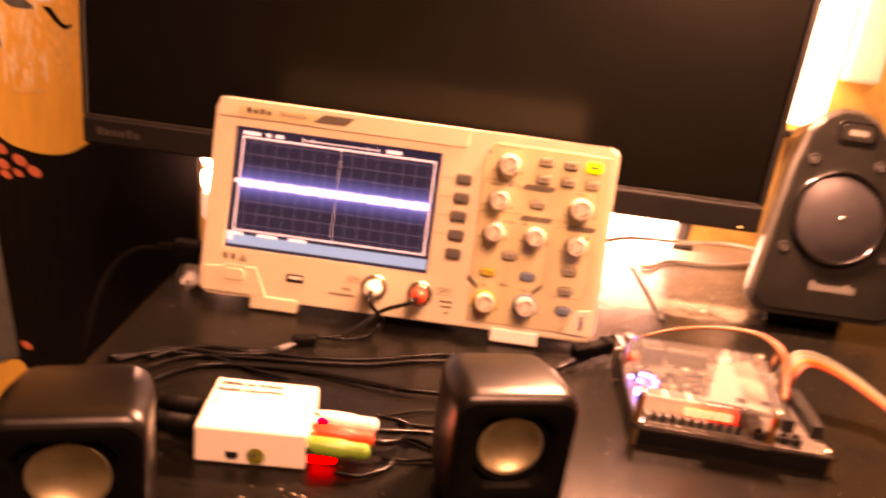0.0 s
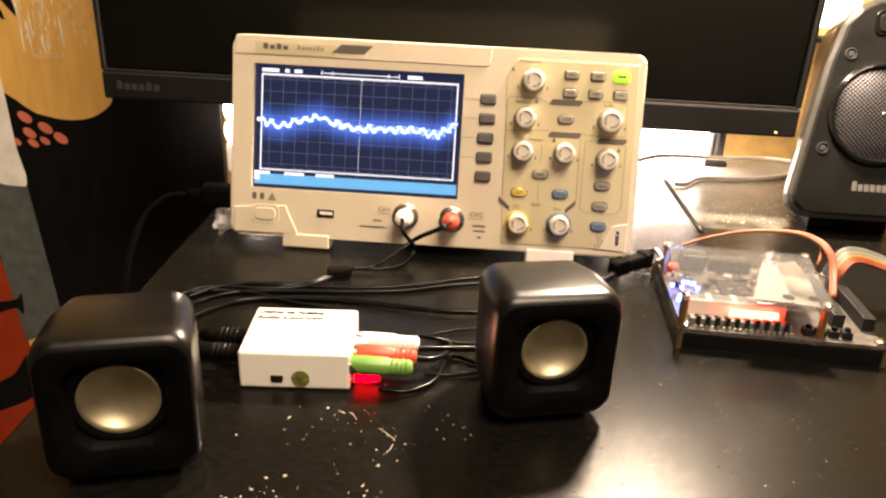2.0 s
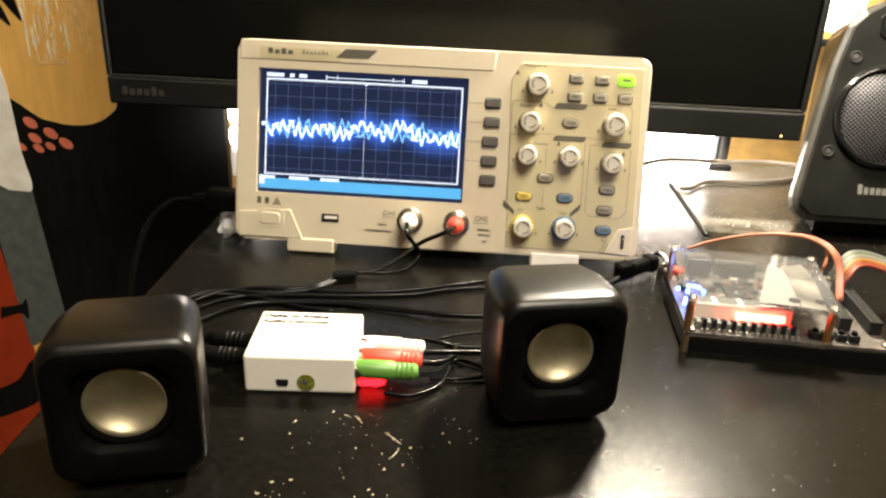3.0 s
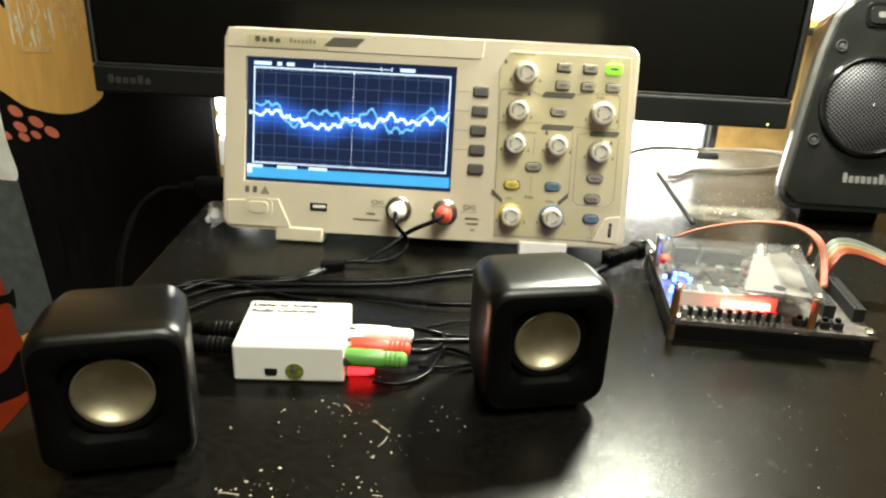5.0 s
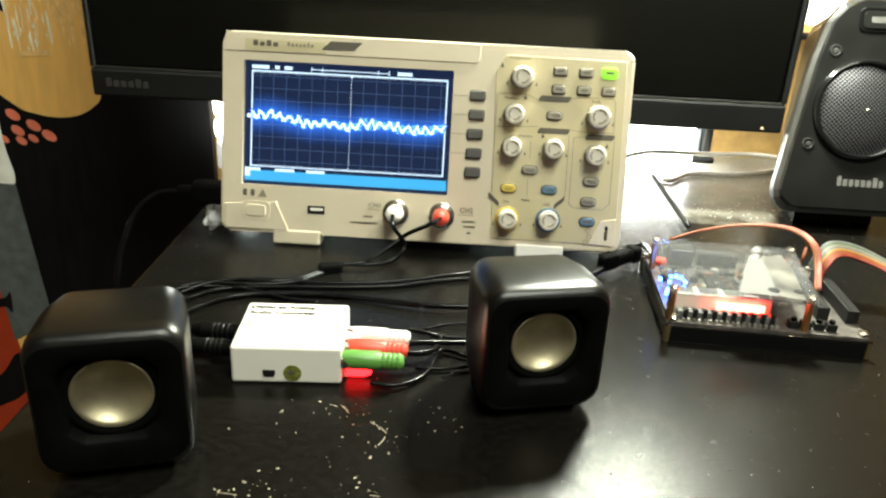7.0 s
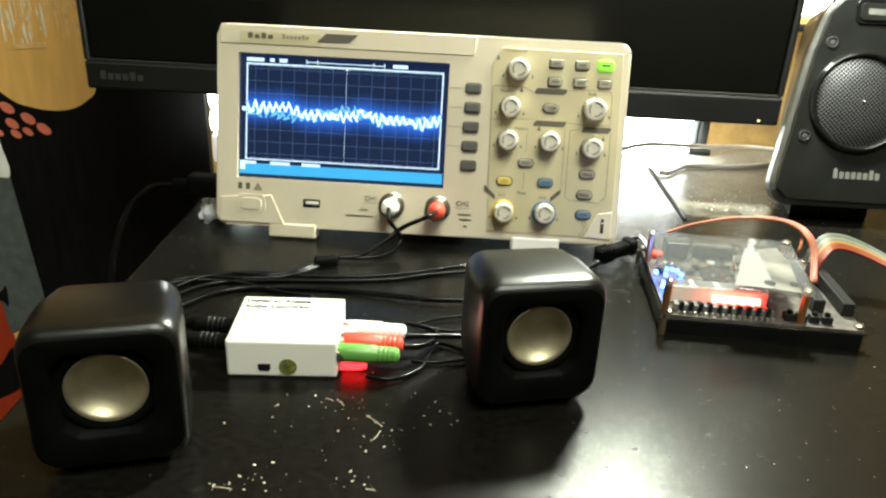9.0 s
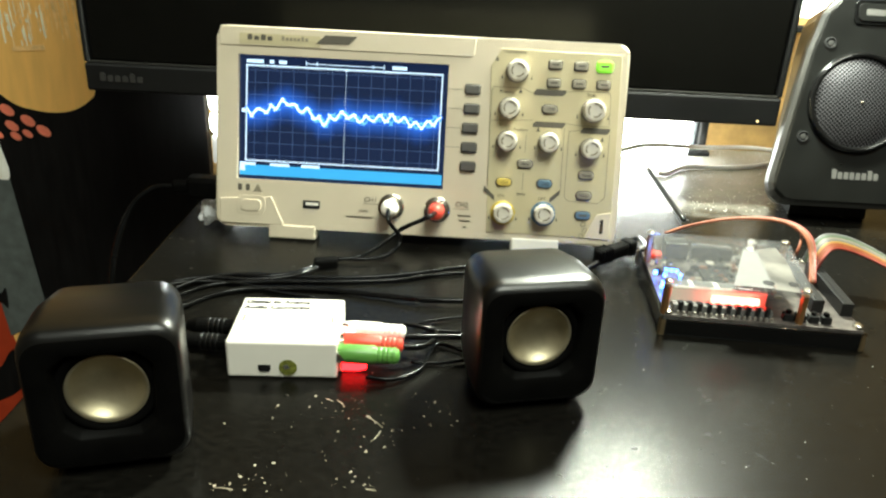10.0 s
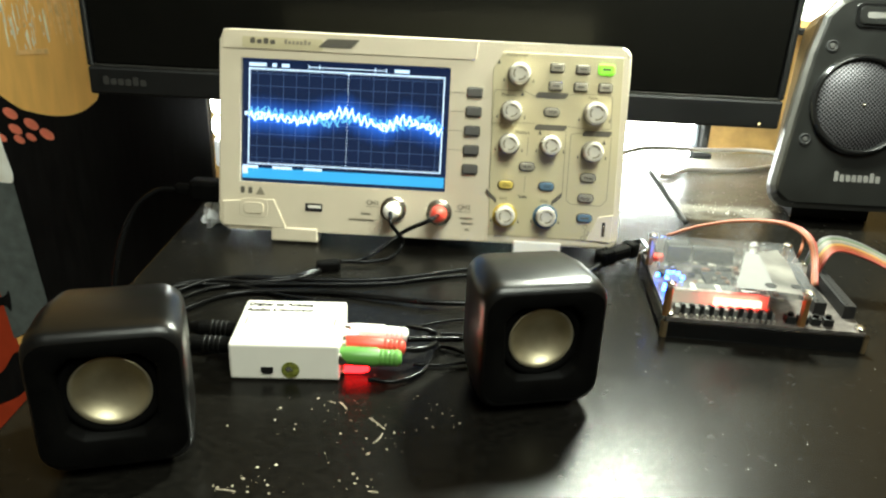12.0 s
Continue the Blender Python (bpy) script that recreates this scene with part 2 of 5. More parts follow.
def soft_bloom(m, colour, power, reach):
    """Clear film that gives off the trace's painted-on bloom, most along its middle line and none at its ends."""
    m.use_nodes = True
    nt = m.node_tree
    nt.nodes.remove(nt.nodes["Principled BSDF"])
    tc, sep, up, fall, sq, em, tr, ad = [nt.nodes.new(k) for k in ("ShaderNodeTexCoord", "ShaderNodeSeparateXYZ", "ShaderNodeMath", "ShaderNodeMapRange", "ShaderNodeMath", "ShaderNodeEmission", "ShaderNodeBsdfTransparent", "ShaderNodeAddShader")]
    nt.links.new(tc.outputs["Object"], sep.inputs[0])
    up.operation, sq.operation = "ABSOLUTE", "MULTIPLY"
    nt.links.new(sep.outputs["Z"], up.inputs[0])
    fall.inputs["From Max"].default_value = reach
    fall.inputs["To Min"].default_value, fall.inputs["To Max"].default_value = power ** 0.5, 0.0
    nt.links.new(up.outputs[0], fall.inputs["Value"])
    nt.links.new(fall.outputs[0], sq.inputs[0])
    nt.links.new(fall.outputs[0], sq.inputs[1])
    nt.links.new(sq.outputs[0], em.inputs["Strength"])
    em.inputs["Color"].default_value = (*colour, 1)
    nt.links.new(em.outputs[0], ad.inputs[0])
    nt.links.new(tr.outputs[0], ad.inputs[1])
    nt.links.new(ad.outputs[0], nt.nodes["Material Output"].inputs["Surface"])


soft_bloom(SCR_BLOOM, (0.045, 0.20, 1.0), 1.05, 0.018)


# ---- mesh helpers ----
def part(name, bm, material, parent=None, label="", smooth=False):
    me = bpy.data.meshes.new(name)
    bmesh.ops.recalc_face_normals(bm, faces=bm.faces)
    bm.to_mesh(me)
    bm.free()
    me.materials.append(material)
    if smooth:
        for p in me.polygons:
            p.use_smooth = True
    ob = new(name, me)
    ob.parent = parent
    if label:
        ob["label"] = label
    return ob


def thing(name, m, label, category, group="", kind=""):
    ob = new(name)
    ob.empty_display_size = 0.02
    ob.matrix_world = m
    return tagged(ob, label, category, group, kind)


def box(cx, cy, cz, sx, sy, sz, r=0.0, seg=2, bm=None):
    own = bmesh.new()
    bmesh.ops.create_cube(own, size=1, matrix=Matrix.LocRotScale((cx, cy, cz), None, (sx, sy, sz)))
    if r:
        bmesh.ops.bevel(own, geom=own.edges[:], offset=r, segments=seg, affect="EDGES", profile=0.5)
    return join(own, bm)


def join(own, bm):
    if bm is None:
        return own
    me = bpy.data.meshes.new("tmp")
    own.to_mesh(me)
    own.free()
    bm.from_mesh(me)
    bpy.data.meshes.remove(me)
    return bm


def lathe(profile, m=Matrix(), seg=40, bm=None):
    """profile: (radius, height) pairs, turned about local z and set at m."""
    own = bmesh.new()
    rings = []
    for r, z in profile:
        if r < 1e-6:
            rings.append([own.verts.new(m @ Vector((0, 0, z)))])
        else:
            rings.append([own.verts.new(m @ Vector((r * math.cos(2 * math.pi * k / seg), r * math.sin(2 * math.pi * k / seg), z))) for k in range(seg)])
    for a, b in zip(rings, rings[1:]):
        for k in range(seg):
            j = (k + 1) % seg
            if len(a) == 1 and len(b) == 1:
                continue
            if len(a) == 1:
                own.faces.new((a[0], b[k], b[j]))
            elif len(b) == 1:
                own.faces.new((a[k], a[j], b[0]))
            else:
                own.faces.new((a[k], a[j], b[j], b[k]))
    return join(own, bm)


def prism(points, depth, m=Matrix(), r=0.0, bm=None):
    """A flat outline in local x, y, raised along local z by depth."""
    own = bmesh.new()
    vs = [own.verts.new((x, y, 0)) for x, y in points]
    f = own.faces.new(vs)
    got = bmesh.ops.extrude_face_region(own, geom=[f])
    top = [v for v in got["geom"] if isinstance(v, bmesh.types.BMVert)]
    bmesh.ops.translate(own, vec=(0, 0, depth), verts=top)
    if r:
        edges = [e for e in own.edges if all(abs(v.co.z - depth) < 1e-7 for v in e.verts)]
        bmesh.ops.bevel(own, geom=edges, offset=r, segments=2, affect="EDGES", profile=0.5)
    bmesh.ops.transform(own, matrix=m, verts=own.verts)
    return join(own, bm)


def rounded(w, h, r, n=5, cx=0.0, cy=0.0):
    pts = []
    for qx, qy, a0 in ((1, 1, 0), (-1, 1, 90), (-1, -1, 180), (1, -1, 270)):
        for k in range(n + 1):
            a = radians(a0 + 90 * k / n)
            pts.append((cx + qx * (w / 2 - r) + r * math.cos(a), cy + qy * (h / 2 - r) + r * math.sin(a)))
    return pts


def smooth_line(points, n=8):
    p = [Vector(q) for q in points]
    p = [2 * p[0] - p[1]] + p + [2 * p[-1] - p[-2]]
    out = []
    for i in range(1, len(p) - 2):
        for k in range(n):
            t = k / n
            out.append(0.5 * (2 * p[i] + (p[i + 1] - p[i - 1]) * t + (2 * p[i - 1] - 5 * p[i] + 4 * p[i + 1] - p[i + 2]) * t * t
                              + (3 * p[i] - p[i - 1] - 3 * p[i + 1] + p[i + 2]) * t ** 3))
    return out + [p[-2]]


def tube(points, r, n=8, seg=8, bm=None):
    own = bmesh.new()
    line = smooth_line(points, n)
    rings = []
    for i, q in enumerate(line):
        d = (line[min(i + 1, len(line) - 1)] - line[max(i - 1, 0)]).normalized()
        side = d.cross(Vector((0, 0, 1)))
        side = side.normalized() if side.length > 1e-3 else Vector((1, 0, 0))
        up = side.cross(d)
        rings.append([own.verts.new(q + r * (math.cos(2 * math.pi * k / seg) * side + math.sin(2 * math.pi * k / seg) * up)) for k in range(seg)])
    for a, b in zip(rings, rings[1:]):
        for k in range(seg):
            own.faces.new((a[k], a[(k + 1) % seg], b[(k + 1) % seg], b[k]))
    own.faces.new(rings[0]), own.faces.new(rings[-1])
    return join(own, bm)


def blocks(name, x0, x1, z, h, count, m, material, parent, label=""):
    """A maker's mark as a row of plain rounded blocks."""
    bm = bmesh.new()
    w = (x1 - x0) / count
    for k in range(count):
        hk = h * (1.0 if k in (0, count - 2) else 0.72)
        prism(rounded(w * 0.74, hk, min(w, hk) * 0.24, 3, x0 + (k + 0.5) * w, z - (h - hk) / 2), 0.0003, m, bm=bm)
    return part(name, bm, material, parent, label)


def text_mesh(name, words, size, m, material, parent, bold=0.0):
    cu = bpy.data.curves.new(name, "FONT")
    cu.body, cu.size, cu.extrude, cu.offset = words, size, 0.0001, bold
    ob = bpy.data.objects.new(name, cu)
    scene.collection.objects.link(ob)
    bpy.context.view_layer.update()
    me = bpy.data.meshes.new_from_object(ob.evaluated_get(bpy.context.evaluated_depsgraph_get()))
    bpy.data.objects.remove(ob)
    me.materials.clear()
    me.materials.append(material)
    out = new(name, me)
    out.parent, out.matrix_basis = parent, m
    return out


# ---- setting ----
def wall(name, bm, material, label, category="wall"):
    return tagged(part(name, bm, material), label, category, kind="structure")


wall("floor", box(0, -0.9, -0.78, 4.2, 3.4, 0.06), FLOOR, "dark brown laminate floor of a dim room", "floor")
wall("wall_north", box(0, 0.47, 0.8, 4.2, 0.1, 3.1), TAN_WALL, "rough tan wall board behind the desk")
wall("wall_south", box(0, -2.55, 0.8, 4.2, 0.1, 3.1), ROOM, "plain dim painted wall")
wall("wall_west", box(-2.05, -1.0, 0.8, 0.1, 2.9, 3.1), ROOM, "plain dim painted wall")
wall("wall_east", box(2.05, -1.0, 0.8, 0.1, 2.9, 3.1), ROOM, "plain dim painted wall")
wall("ceiling", box(0, -1.0, 2.4, 4.2, 3.2, 0.08), ROOM, "plain dim painted ceiling", "ceiling")
wall("trim", box(0.42, 0.413, 0.130, 0.5, 0.012, 0.008, 0.002), BLACK_MATTE, "thin dark rail along the tan wall", "trim")
wall("wall_panel", box(0.487, 0.411, 0.50, 0.045, 0.014, 0.6, 0.005), WHITE_WALL, "white panel strip on the tan wall, brightly lit", "wall panel")
tube_lamp = thing("tube_lamp", pose(0.424, 0.395, 0.14), "upright glowing white tube lamp on the wall", "lamp")
part("diffuser", lathe([(0, 0.004), (0.018, 0.006), (0.025, 0.014), (0.026, 0.27), (0, 0.28)], Matrix(), 28), mat("lit_tube", (0.8, 0.8, 0.8), 0.4, vary=0.02, emit=(1.0, 0.94, 0.80), power=9.0), tube_lamp, smooth=True)
part("bracket", box(0, 0.016, 0.20, 0.03, 0.02, 0.03, 0.003), WHITE_PL, tube_lamp)


# desk: a gap is left between its far edge and the wall, its end is beside the poster
def desk():
    d = thing("desk", pose(0, 0, 0), "black-brown wooden desk with a worn satin top", "desk")
    outline = [(-0.165, -0.62), (1.1, -0.62), (1.1, 0.337), (-0.200, 0.337)]
    part("desktop", prism(outline, 0.03, pose(0, 0, -0.03), 0.002), DESK, d)
    for x, y in ((-0.12, -0.56), (1.05, -0.56), (-0.14, 0.29), (1.05, 0.29)):
        part("leg", box(x, y, -0.39, 0.05, 0.05, 0.72, 0.003), DESK, d)


desk()


# ---- oscilloscope: local x right, y into the body, z up the face ----
LEAN = 15.0
scope = thing("oscilloscope", pose(0, 0, 0.010, -LEAN), "beige benchtop oscilloscope with a lit screen, tilted back on the desk", "oscilloscope")


def face(depth=0.0):
    """Outline plane on the face: local x, y of a prism go right and up, its height comes out towards the viewer."""
    return Matrix.Translation((0, -depth, 0)) @ pose(0, 0, 0, 90)


def mid(a, b):
    return ((a[0] + b[0]) / 2, (a[1] + b[1]) / 2)


def scope_body():
    bez = bmesh.new()
    w, h, t = 0.304, 0.149, 0.026
    outer = rounded(w, h, 0.008, 5, 0.0, 0.0733)
    sx0, sz0 = (-0.1360, 0.0350)
    sx1, sz1 = (0.0203, 0.1270)
    inner = [(sx1, sz1), (sx0, sz1), (sx0, sz0), (sx1, sz0)]
    # front ring with an opening for the screen
    n = len(outer)
    vo = [bez.verts.new((x, 0.0012, z)) for x, z in outer]
    vi = [bez.verts.new((x, 0.0012, z)) for x, z in inner]
    q = n // 4
    for k in range(4):
        seq = [vo[(k * q + j) % n] for j in range(q)]
        nxt = vo[((k + 1) * q) % n]
        bez.faces.new(seq + [nxt, vi[(k + 1) % 4], vi[k]])
    back_o = [bez.verts.new((x, t, z)) for x, z in outer]
    back_i = [bez.verts.new((x, 0.007, z)) for x, z in inner]
    for k in range(n):
        bez.faces.new((vo[k], vo[(k + 1) % n], back_o[(k + 1) % n], back_o[k]))
    for k in range(4):
        bez.faces.new((vi[k], vi[(k + 1) % 4], back_i[(k + 1) % 4], back_i[k]))
    bez.faces.new(back_o)
    bez.edges.ensure_lookup_table()
    rim = [e for e in bez.edges if e.verts[0] in vo and e.verts[1] in vo]
    bmesh.ops.bevel(bez, geom=rim, offset=0.0022, segments=3, affect="EDGES", profile=0.5)
    part("front_bezel", bez, BEIGE, scope)
    rear = bmesh.new()
    a = [(x * 0.985, z) for x, z in rounded(0.300, 0.142, 0.008, 4, 0, 0.075)]
    b = [(x, z) for x, z in rounded(0.290, 0.134, 0.010, 4, 0, 0.0785)]
    va = [rear.verts.new((x, t, z)) for x, z in a]
    vb = [rear.verts.new((x, 0.070, z)) for x, z in b]
    for k in range(len(a)):
        j = (k + 1) % len(a)
        rear.faces.new((va[k], va[j], vb[j], vb[k]))
    rear.faces.new(va), rear.faces.new(vb)
    part("rear_housing", rear, BEIGE_DARK, scope, "tan rear housing")
    # control plate with a cut corner
    c = [(0.0511, 0.1278), (0.0582, 0.1403), (0.1459, 0.1400), (0.1484, 0.0048), (0.0549, 0.0050)]
    part("control_plate", prism(c, 0.0008, face(-0.0012), 0.0003), BEIGE_DARK, scope, "slightly darker tan control plate")
    lower = [(-0.1481, 0.0199), (-0.1090, 0.0228), (-0.0996, 0.0028), (-0.0161, 0.0030), (-0.0160, 0.0004), (-0.1479, 0.0007)]
    part("step_panel", prism(lower[:3] + [(-0.0995, 0.0011), (-0.1479, 0.0011)], 0.0012, face(-0.0008), 0.0005), BEIGE, scope)
    for (x, z), wd in (((-0.0927, 0.0006), 0.036), ((0.0921, 0.0001), 0.036)):
        part("foot", box(x, 0.008, -0.0035, wd, 0.016, 0.0105, 0.0012), BEIGE if x < 0 else WHITE_PL, scope, "folded-out tilt foot")


scope_body()


def knob(p, r, arc=None):
    x, z = p
    k = part("knob", lathe([(r * 1.0, -0.0), (r * 1.0, 0.008), (r * 0.93, 0.0095), (r * 0.72, 0.0098), (r * 0.70, 0.0088), (0, 0.0086)], Matrix(), 28), KNOB, scope, smooth=False)
    k.matrix_basis = Matrix.Translation((x, -0.0004, z)) @ pose(0, 0, 0, 90)
    for q in range(3):
        a0 = q * 120 + 20
        pts = [(0.68 * r * math.cos(radians(a0 + j * 16)), 0.68 * r * math.sin(radians(a0 + j * 16))) for j in range(6)]
        pts += [(0.52 * r * math.cos(radians(a0 + j * 16)), 0.52 * r * math.sin(radians(a0 + j * 16))) for j in range(5, -1, -1)]
        part("knob_groove", prism(pts, 0.0003, pose(0, 0, 0.0087)), LINE_SOFT, k)
    for q in range(18):
        a = 2 * math.pi * q / 18
        g = box(r * 1.0 * math.cos(a), r * 1.0 * math.sin(a), 0.0045, 0.0011, 0.0011, 0.0075, 0.0003, 1)
        if q < 9:
            part("knob_rib", g, KNOB, k)
        else:
            g.free()
    skirt = part("knob_skirt", lathe([(r * (1.30 if arc else 1.16), 0), (r * (1.30 if arc else 1.16), 0.0012), (r, 0.0022), (0, 0.0022)], Matrix(), 28), arc or MID_KEY, scope)
    skirt.matrix_basis = Matrix.Translation((x, 0.0002, z)) @ pose(0, 0, 0, 90)
    for s, dx in ((-1, -1.45), (1, 1.45)):
        m = prism([(x + dx * r - 0.0007, z - r * 0.75), (x + dx * r + 0.0007, z - r * 0.75), (x + dx * r, z - r * 0.35)], 0.0002, face(-0.0003))
        part("arrow_mark", m, LINE, scope)


for p, r, arc in (((0.0704, 0.1247), 0.0074, None), ((0.0663, 0.0979), 0.0070, None), ((0.1278, 0.0990), 0.0078, None), ((0.0661, 0.0738), 0.0069, None),
                  ((0.0968, 0.0742), 0.0069, None), ((0.1279, 0.0712), 0.0071, None), ((0.0664, 0.0206), 0.0071, YELLOW_KEY), ((0.0967, 0.0214), 0.0071, BLUE_KEY)):
    knob(p, r, arc)


def key(p, w, h, material, r=0.0016, frame_mat=LINE, mark=True, name="button", words=""):
    x, z = p
    part("button_frame", prism(rounded(w + 0.0016, h + 0.0016, r + 0.0007, 4, x, z), 0.0007, face(-0.0004), 0.0002), frame_mat, scope)
    b = part(name, prism(rounded(w, h, r, 4, x, z), 0.0016, face(0.0002), 0.0005), material, scope)
    if words:
        text_mesh("button_caption", words, h * 0.52, Matrix.Translation((x - 0.27 * h * 0.52 * len(words), -0.0020, z - h * 0.18)) @ pose(0, 0, 0, 90), INK, b)
    elif mark:
        part("button_mark", prism(rounded(w * 0.55, h * 0.22, 0.0003, 2, x, z), 0.0002, face(0.0018)), LINE, b)


for p in ((0.0387, 0.1100), (0.0387, 0.0960), (0.0382, 0.0819), (0.0382, 0.0677), (0.0381, 0.0535)):
    key(p, 0.0105, 0.0062, GREY_KEY, 0.0012, LINE, False, "soft_key")
for p in ((0.0979, 0.1306), (0.1167, 0.1304), (0.0976, 0.1176), (0.1160, 0.1177), (0.1339, 0.1178)):
    key(p, 0.0092, 0.0056, MID_KEY, 0.0012)
key((0.1337, 0.1309), 0.0108, 0.0070, GREEN_KEY, 0.0022, GREEN_KEY)
for p, m, words in (((0.0960, 0.0986), MID_KEY, "HOR"), ((0.0806, 0.0578), MID_KEY, "Math"), ((0.0658, 0.0435), YELLOW_KEY, "CH1"), ((0.0960, 0.0439), BLUE_KEY, "CH2"), ((0.1264, 0.0518), MID_KEY, "Menu"), ((0.1258, 0.0366), MID_KEY, "Force"), ((0.1261, 0.0217), BLUE_KEY, "")):
    key(p, 0.0108, 0.0056, m, 0.0027, words=words)

for a, b in (((0.0837, 0.1127), (0.1070, 0.1086)), ((0.0844, 0.0893), (0.1079, 0.0852)), ((0.1200, 0.0862), (0.1413, 0.0828))):
    (x, z), w, h = mid(a, b), b[0] - a[0], 0.0042
    part("title_strip", prism([(x - w / 2, z - h / 2), (x + w / 2 - 0.002, z - h / 2), (x + w / 2, z), (x + w / 2, z + h / 2), (x - w / 2 + 0.002, z + h / 2), (x - w / 2, z)], 0.0003, face(-0.0004)), LINE, scope)
for a, b in (((0.0513, 0.0381), (0.0594, 0.0309)), ((0.1079, 0.0381), (0.1007, 0.0314))):
    dx = 0.0018
    part("corner_mark", prism([(a[0], a[1] + dx), (b[0], b[1] + dx), (b[0], b[1] - dx), (a[0], a[1] - dx)], 0.0003, face(-0.0004)), LINE, scope)


def frame_line(points):
    for a, b in zip(points, points[1:]):
        d = Vector(b) - Vector(a)
        n = Vector((-d.y, d.x)).normalized() * 0.00022
        q = [(a[0] + n.x, a[1] + n.y), (b[0] + n.x, b[1] + n.y), (b[0] - n.x, b[1] - n.y), (a[0] - n.x, a[1] - n.y)]
        part("group_line", prism(q, 0.0002, face(-0.0004)), LINE_SOFT, scope)


frame_line([(0.0840, 0.1091), (0.0745, 0.1131), (0.0544, 0.1128), (0.0529, 0.1107), (0.0530, 0.0885)])
frame_line([(0.1068, 0.1115), (0.1172, 0.1129), (0.1381, 0.1127), (0.1399, 0.1104), (0.1404, 0.0889)])
frame_line([(0.0844, 0.0901), (0.0530, 0.0885), (0.0537, 0.0399)])
frame_line([(0.1076, 0.0889), (0.1190, 0.0878), (0.1405, 0.0881)])
frame_line([(0.1078, 0.0856), (0.1082, 0.0386)])
frame_line([(0.1193, 0.0845), (0.1114, 0.0833), (0.1115, 0.0345), (0.1147, 0.0317), (0.1369, 0.0312), (0.1416, 0.0361), (0.1413, 0.0823)])
frame_line([(0.0801, 0.0791), (0.0801, 0.0658)])
frame_line([(0.0798, 0.0510), (0.0798, 0.0384)])
for words, p, size in (("Multipurpose", (0.0600, 0.1376), 0.0030), ("Position", (0.0585, 0.1086), 0.0032), ("Scale", (0.1225, 0.1094), 0.0032), ("Position", (0.0705, 0.0817), 0.0032), ("Scale", (0.0758, 0.0343), 0.0032), ("CH1", (0.0616, 0.0322), 0.0030), ("CH2", (0.0919, 0.0317), 0.0030)):
    text_mesh("knob_caption", words, size, Matrix.Translation((p[0], 0.0002, p[1])) @ pose(0, 0, 0, 90), LINE, scope)
for p, w in (((-0.0388, 0.0155), 0.007), ((-0.0421, 0.0106), 0.020), ((0.0376, 0.0161), 0.010), ((0.0382, 0.0123), 0.009), ((0.0385, 0.0076), 0.003)):
    part("small_caption", prism(rounded(w, 0.0016, 0.0004, 2, p[0], p[1]), 0.0002, face(-0.0014)), LINE_SOFT, scope)
for x, w in ((-0.0330, 0.012), (0.0350, 0.012)):
    part("caption_rule", prism(rounded(w, 0.0004, 0.0001, 1, x, 0.0212), 0.0002, face(-0.0012)), LINE_SOFT, scope)
for x, z in ((0.1285, 0.0105), (0.1262, 0.0062), (0.1272, 0.0150)):
    part("probe_sign", lathe([(0.0019, 0), (0.0019, 0.0002), (0.0014, 0.0002), (0.0014, 0)], Matrix.Translation((x, 0.0003, z)) @ pose(0, 0, 0, 90), 16), LINE_SOFT, scope)
for p in ((0.0553, 0.1333), (0.0738, 0.1110), (0.0886, 0.0837), (0.1362, 0.0787)):
    part("triangle_mark", prism([(p[0] - 0.0014, p[1] - 0.0018), (p[0] + 0.0014, p[1] - 0.0018), (p[0], p[1] + 0.0018)], 0.0002, face(-0.0004)), LINE, scope)
for a, b in zip(((0.0353, 0.1036), (0.0353, 0.0896), (0.0352, 0.0755), (0.0351, 0.0613)), (0, 0, 0, 0)):
    part("key_line", prism(rounded(0.012, 0.0004, 0.0001, 1, a[0] - 0.010, a[1] + 0.006), 0.0002, face(-0.0012)), LINE_SOFT, scope)
for words, p in (("CH1", (-0.0387, 0.0227)), ("CH2", (0.0304, 0.0230))):
    text_mesh("channel_caption", words, 0.0052, Matrix.Translation((p[0], 0.0008, p[1])) @ pose(0, 0, 0, 90), LINE, scope)
# name strip with plain marks
part("top_band", prism([(0.0395, 0.1470), (-0.1490, 0.1470), (-0.1500, 0.1440), (-0.1495, 0.1332), (0.0365, 0.1332), (0.0385, 0.1350)], 0.0008, face(-0.0012), 0.0004), BEIGE, scope, "raised beige band along the top edge")
a, b = (-0.1350, 0.1382), (-0.0749, 0.1386)
part("name_strip", prism(rounded(b[0] - a[0], 0.0082, 0.0006, 2, (a[0] + b[0]) / 2, a[1]), 0.0003, face(-0.0004)), BEIGE_DARK, scope)
for a, b, h in (((-0.1296, 0.1393), (-0.1098, 0.1396), 0.0042), ((-0.1039, 0.1395), (-0.0837, 0.1397), 0.0034)):
    blocks("name_mark", a[0], b[0], (a[1] + b[1]) / 2, h, 4 if h > 0.004 else 7, face(-0.0001), LINE if h > 0.004 else LINE_SOFT, scope)
part("dark_badge", prism([(-0.0782, 0.1368), (-0.0713, 0.1432), (-0.0477, 0.1432), (-0.0541, 0.1372)], 0.0003, face(-0.0001)), LINE, scope)
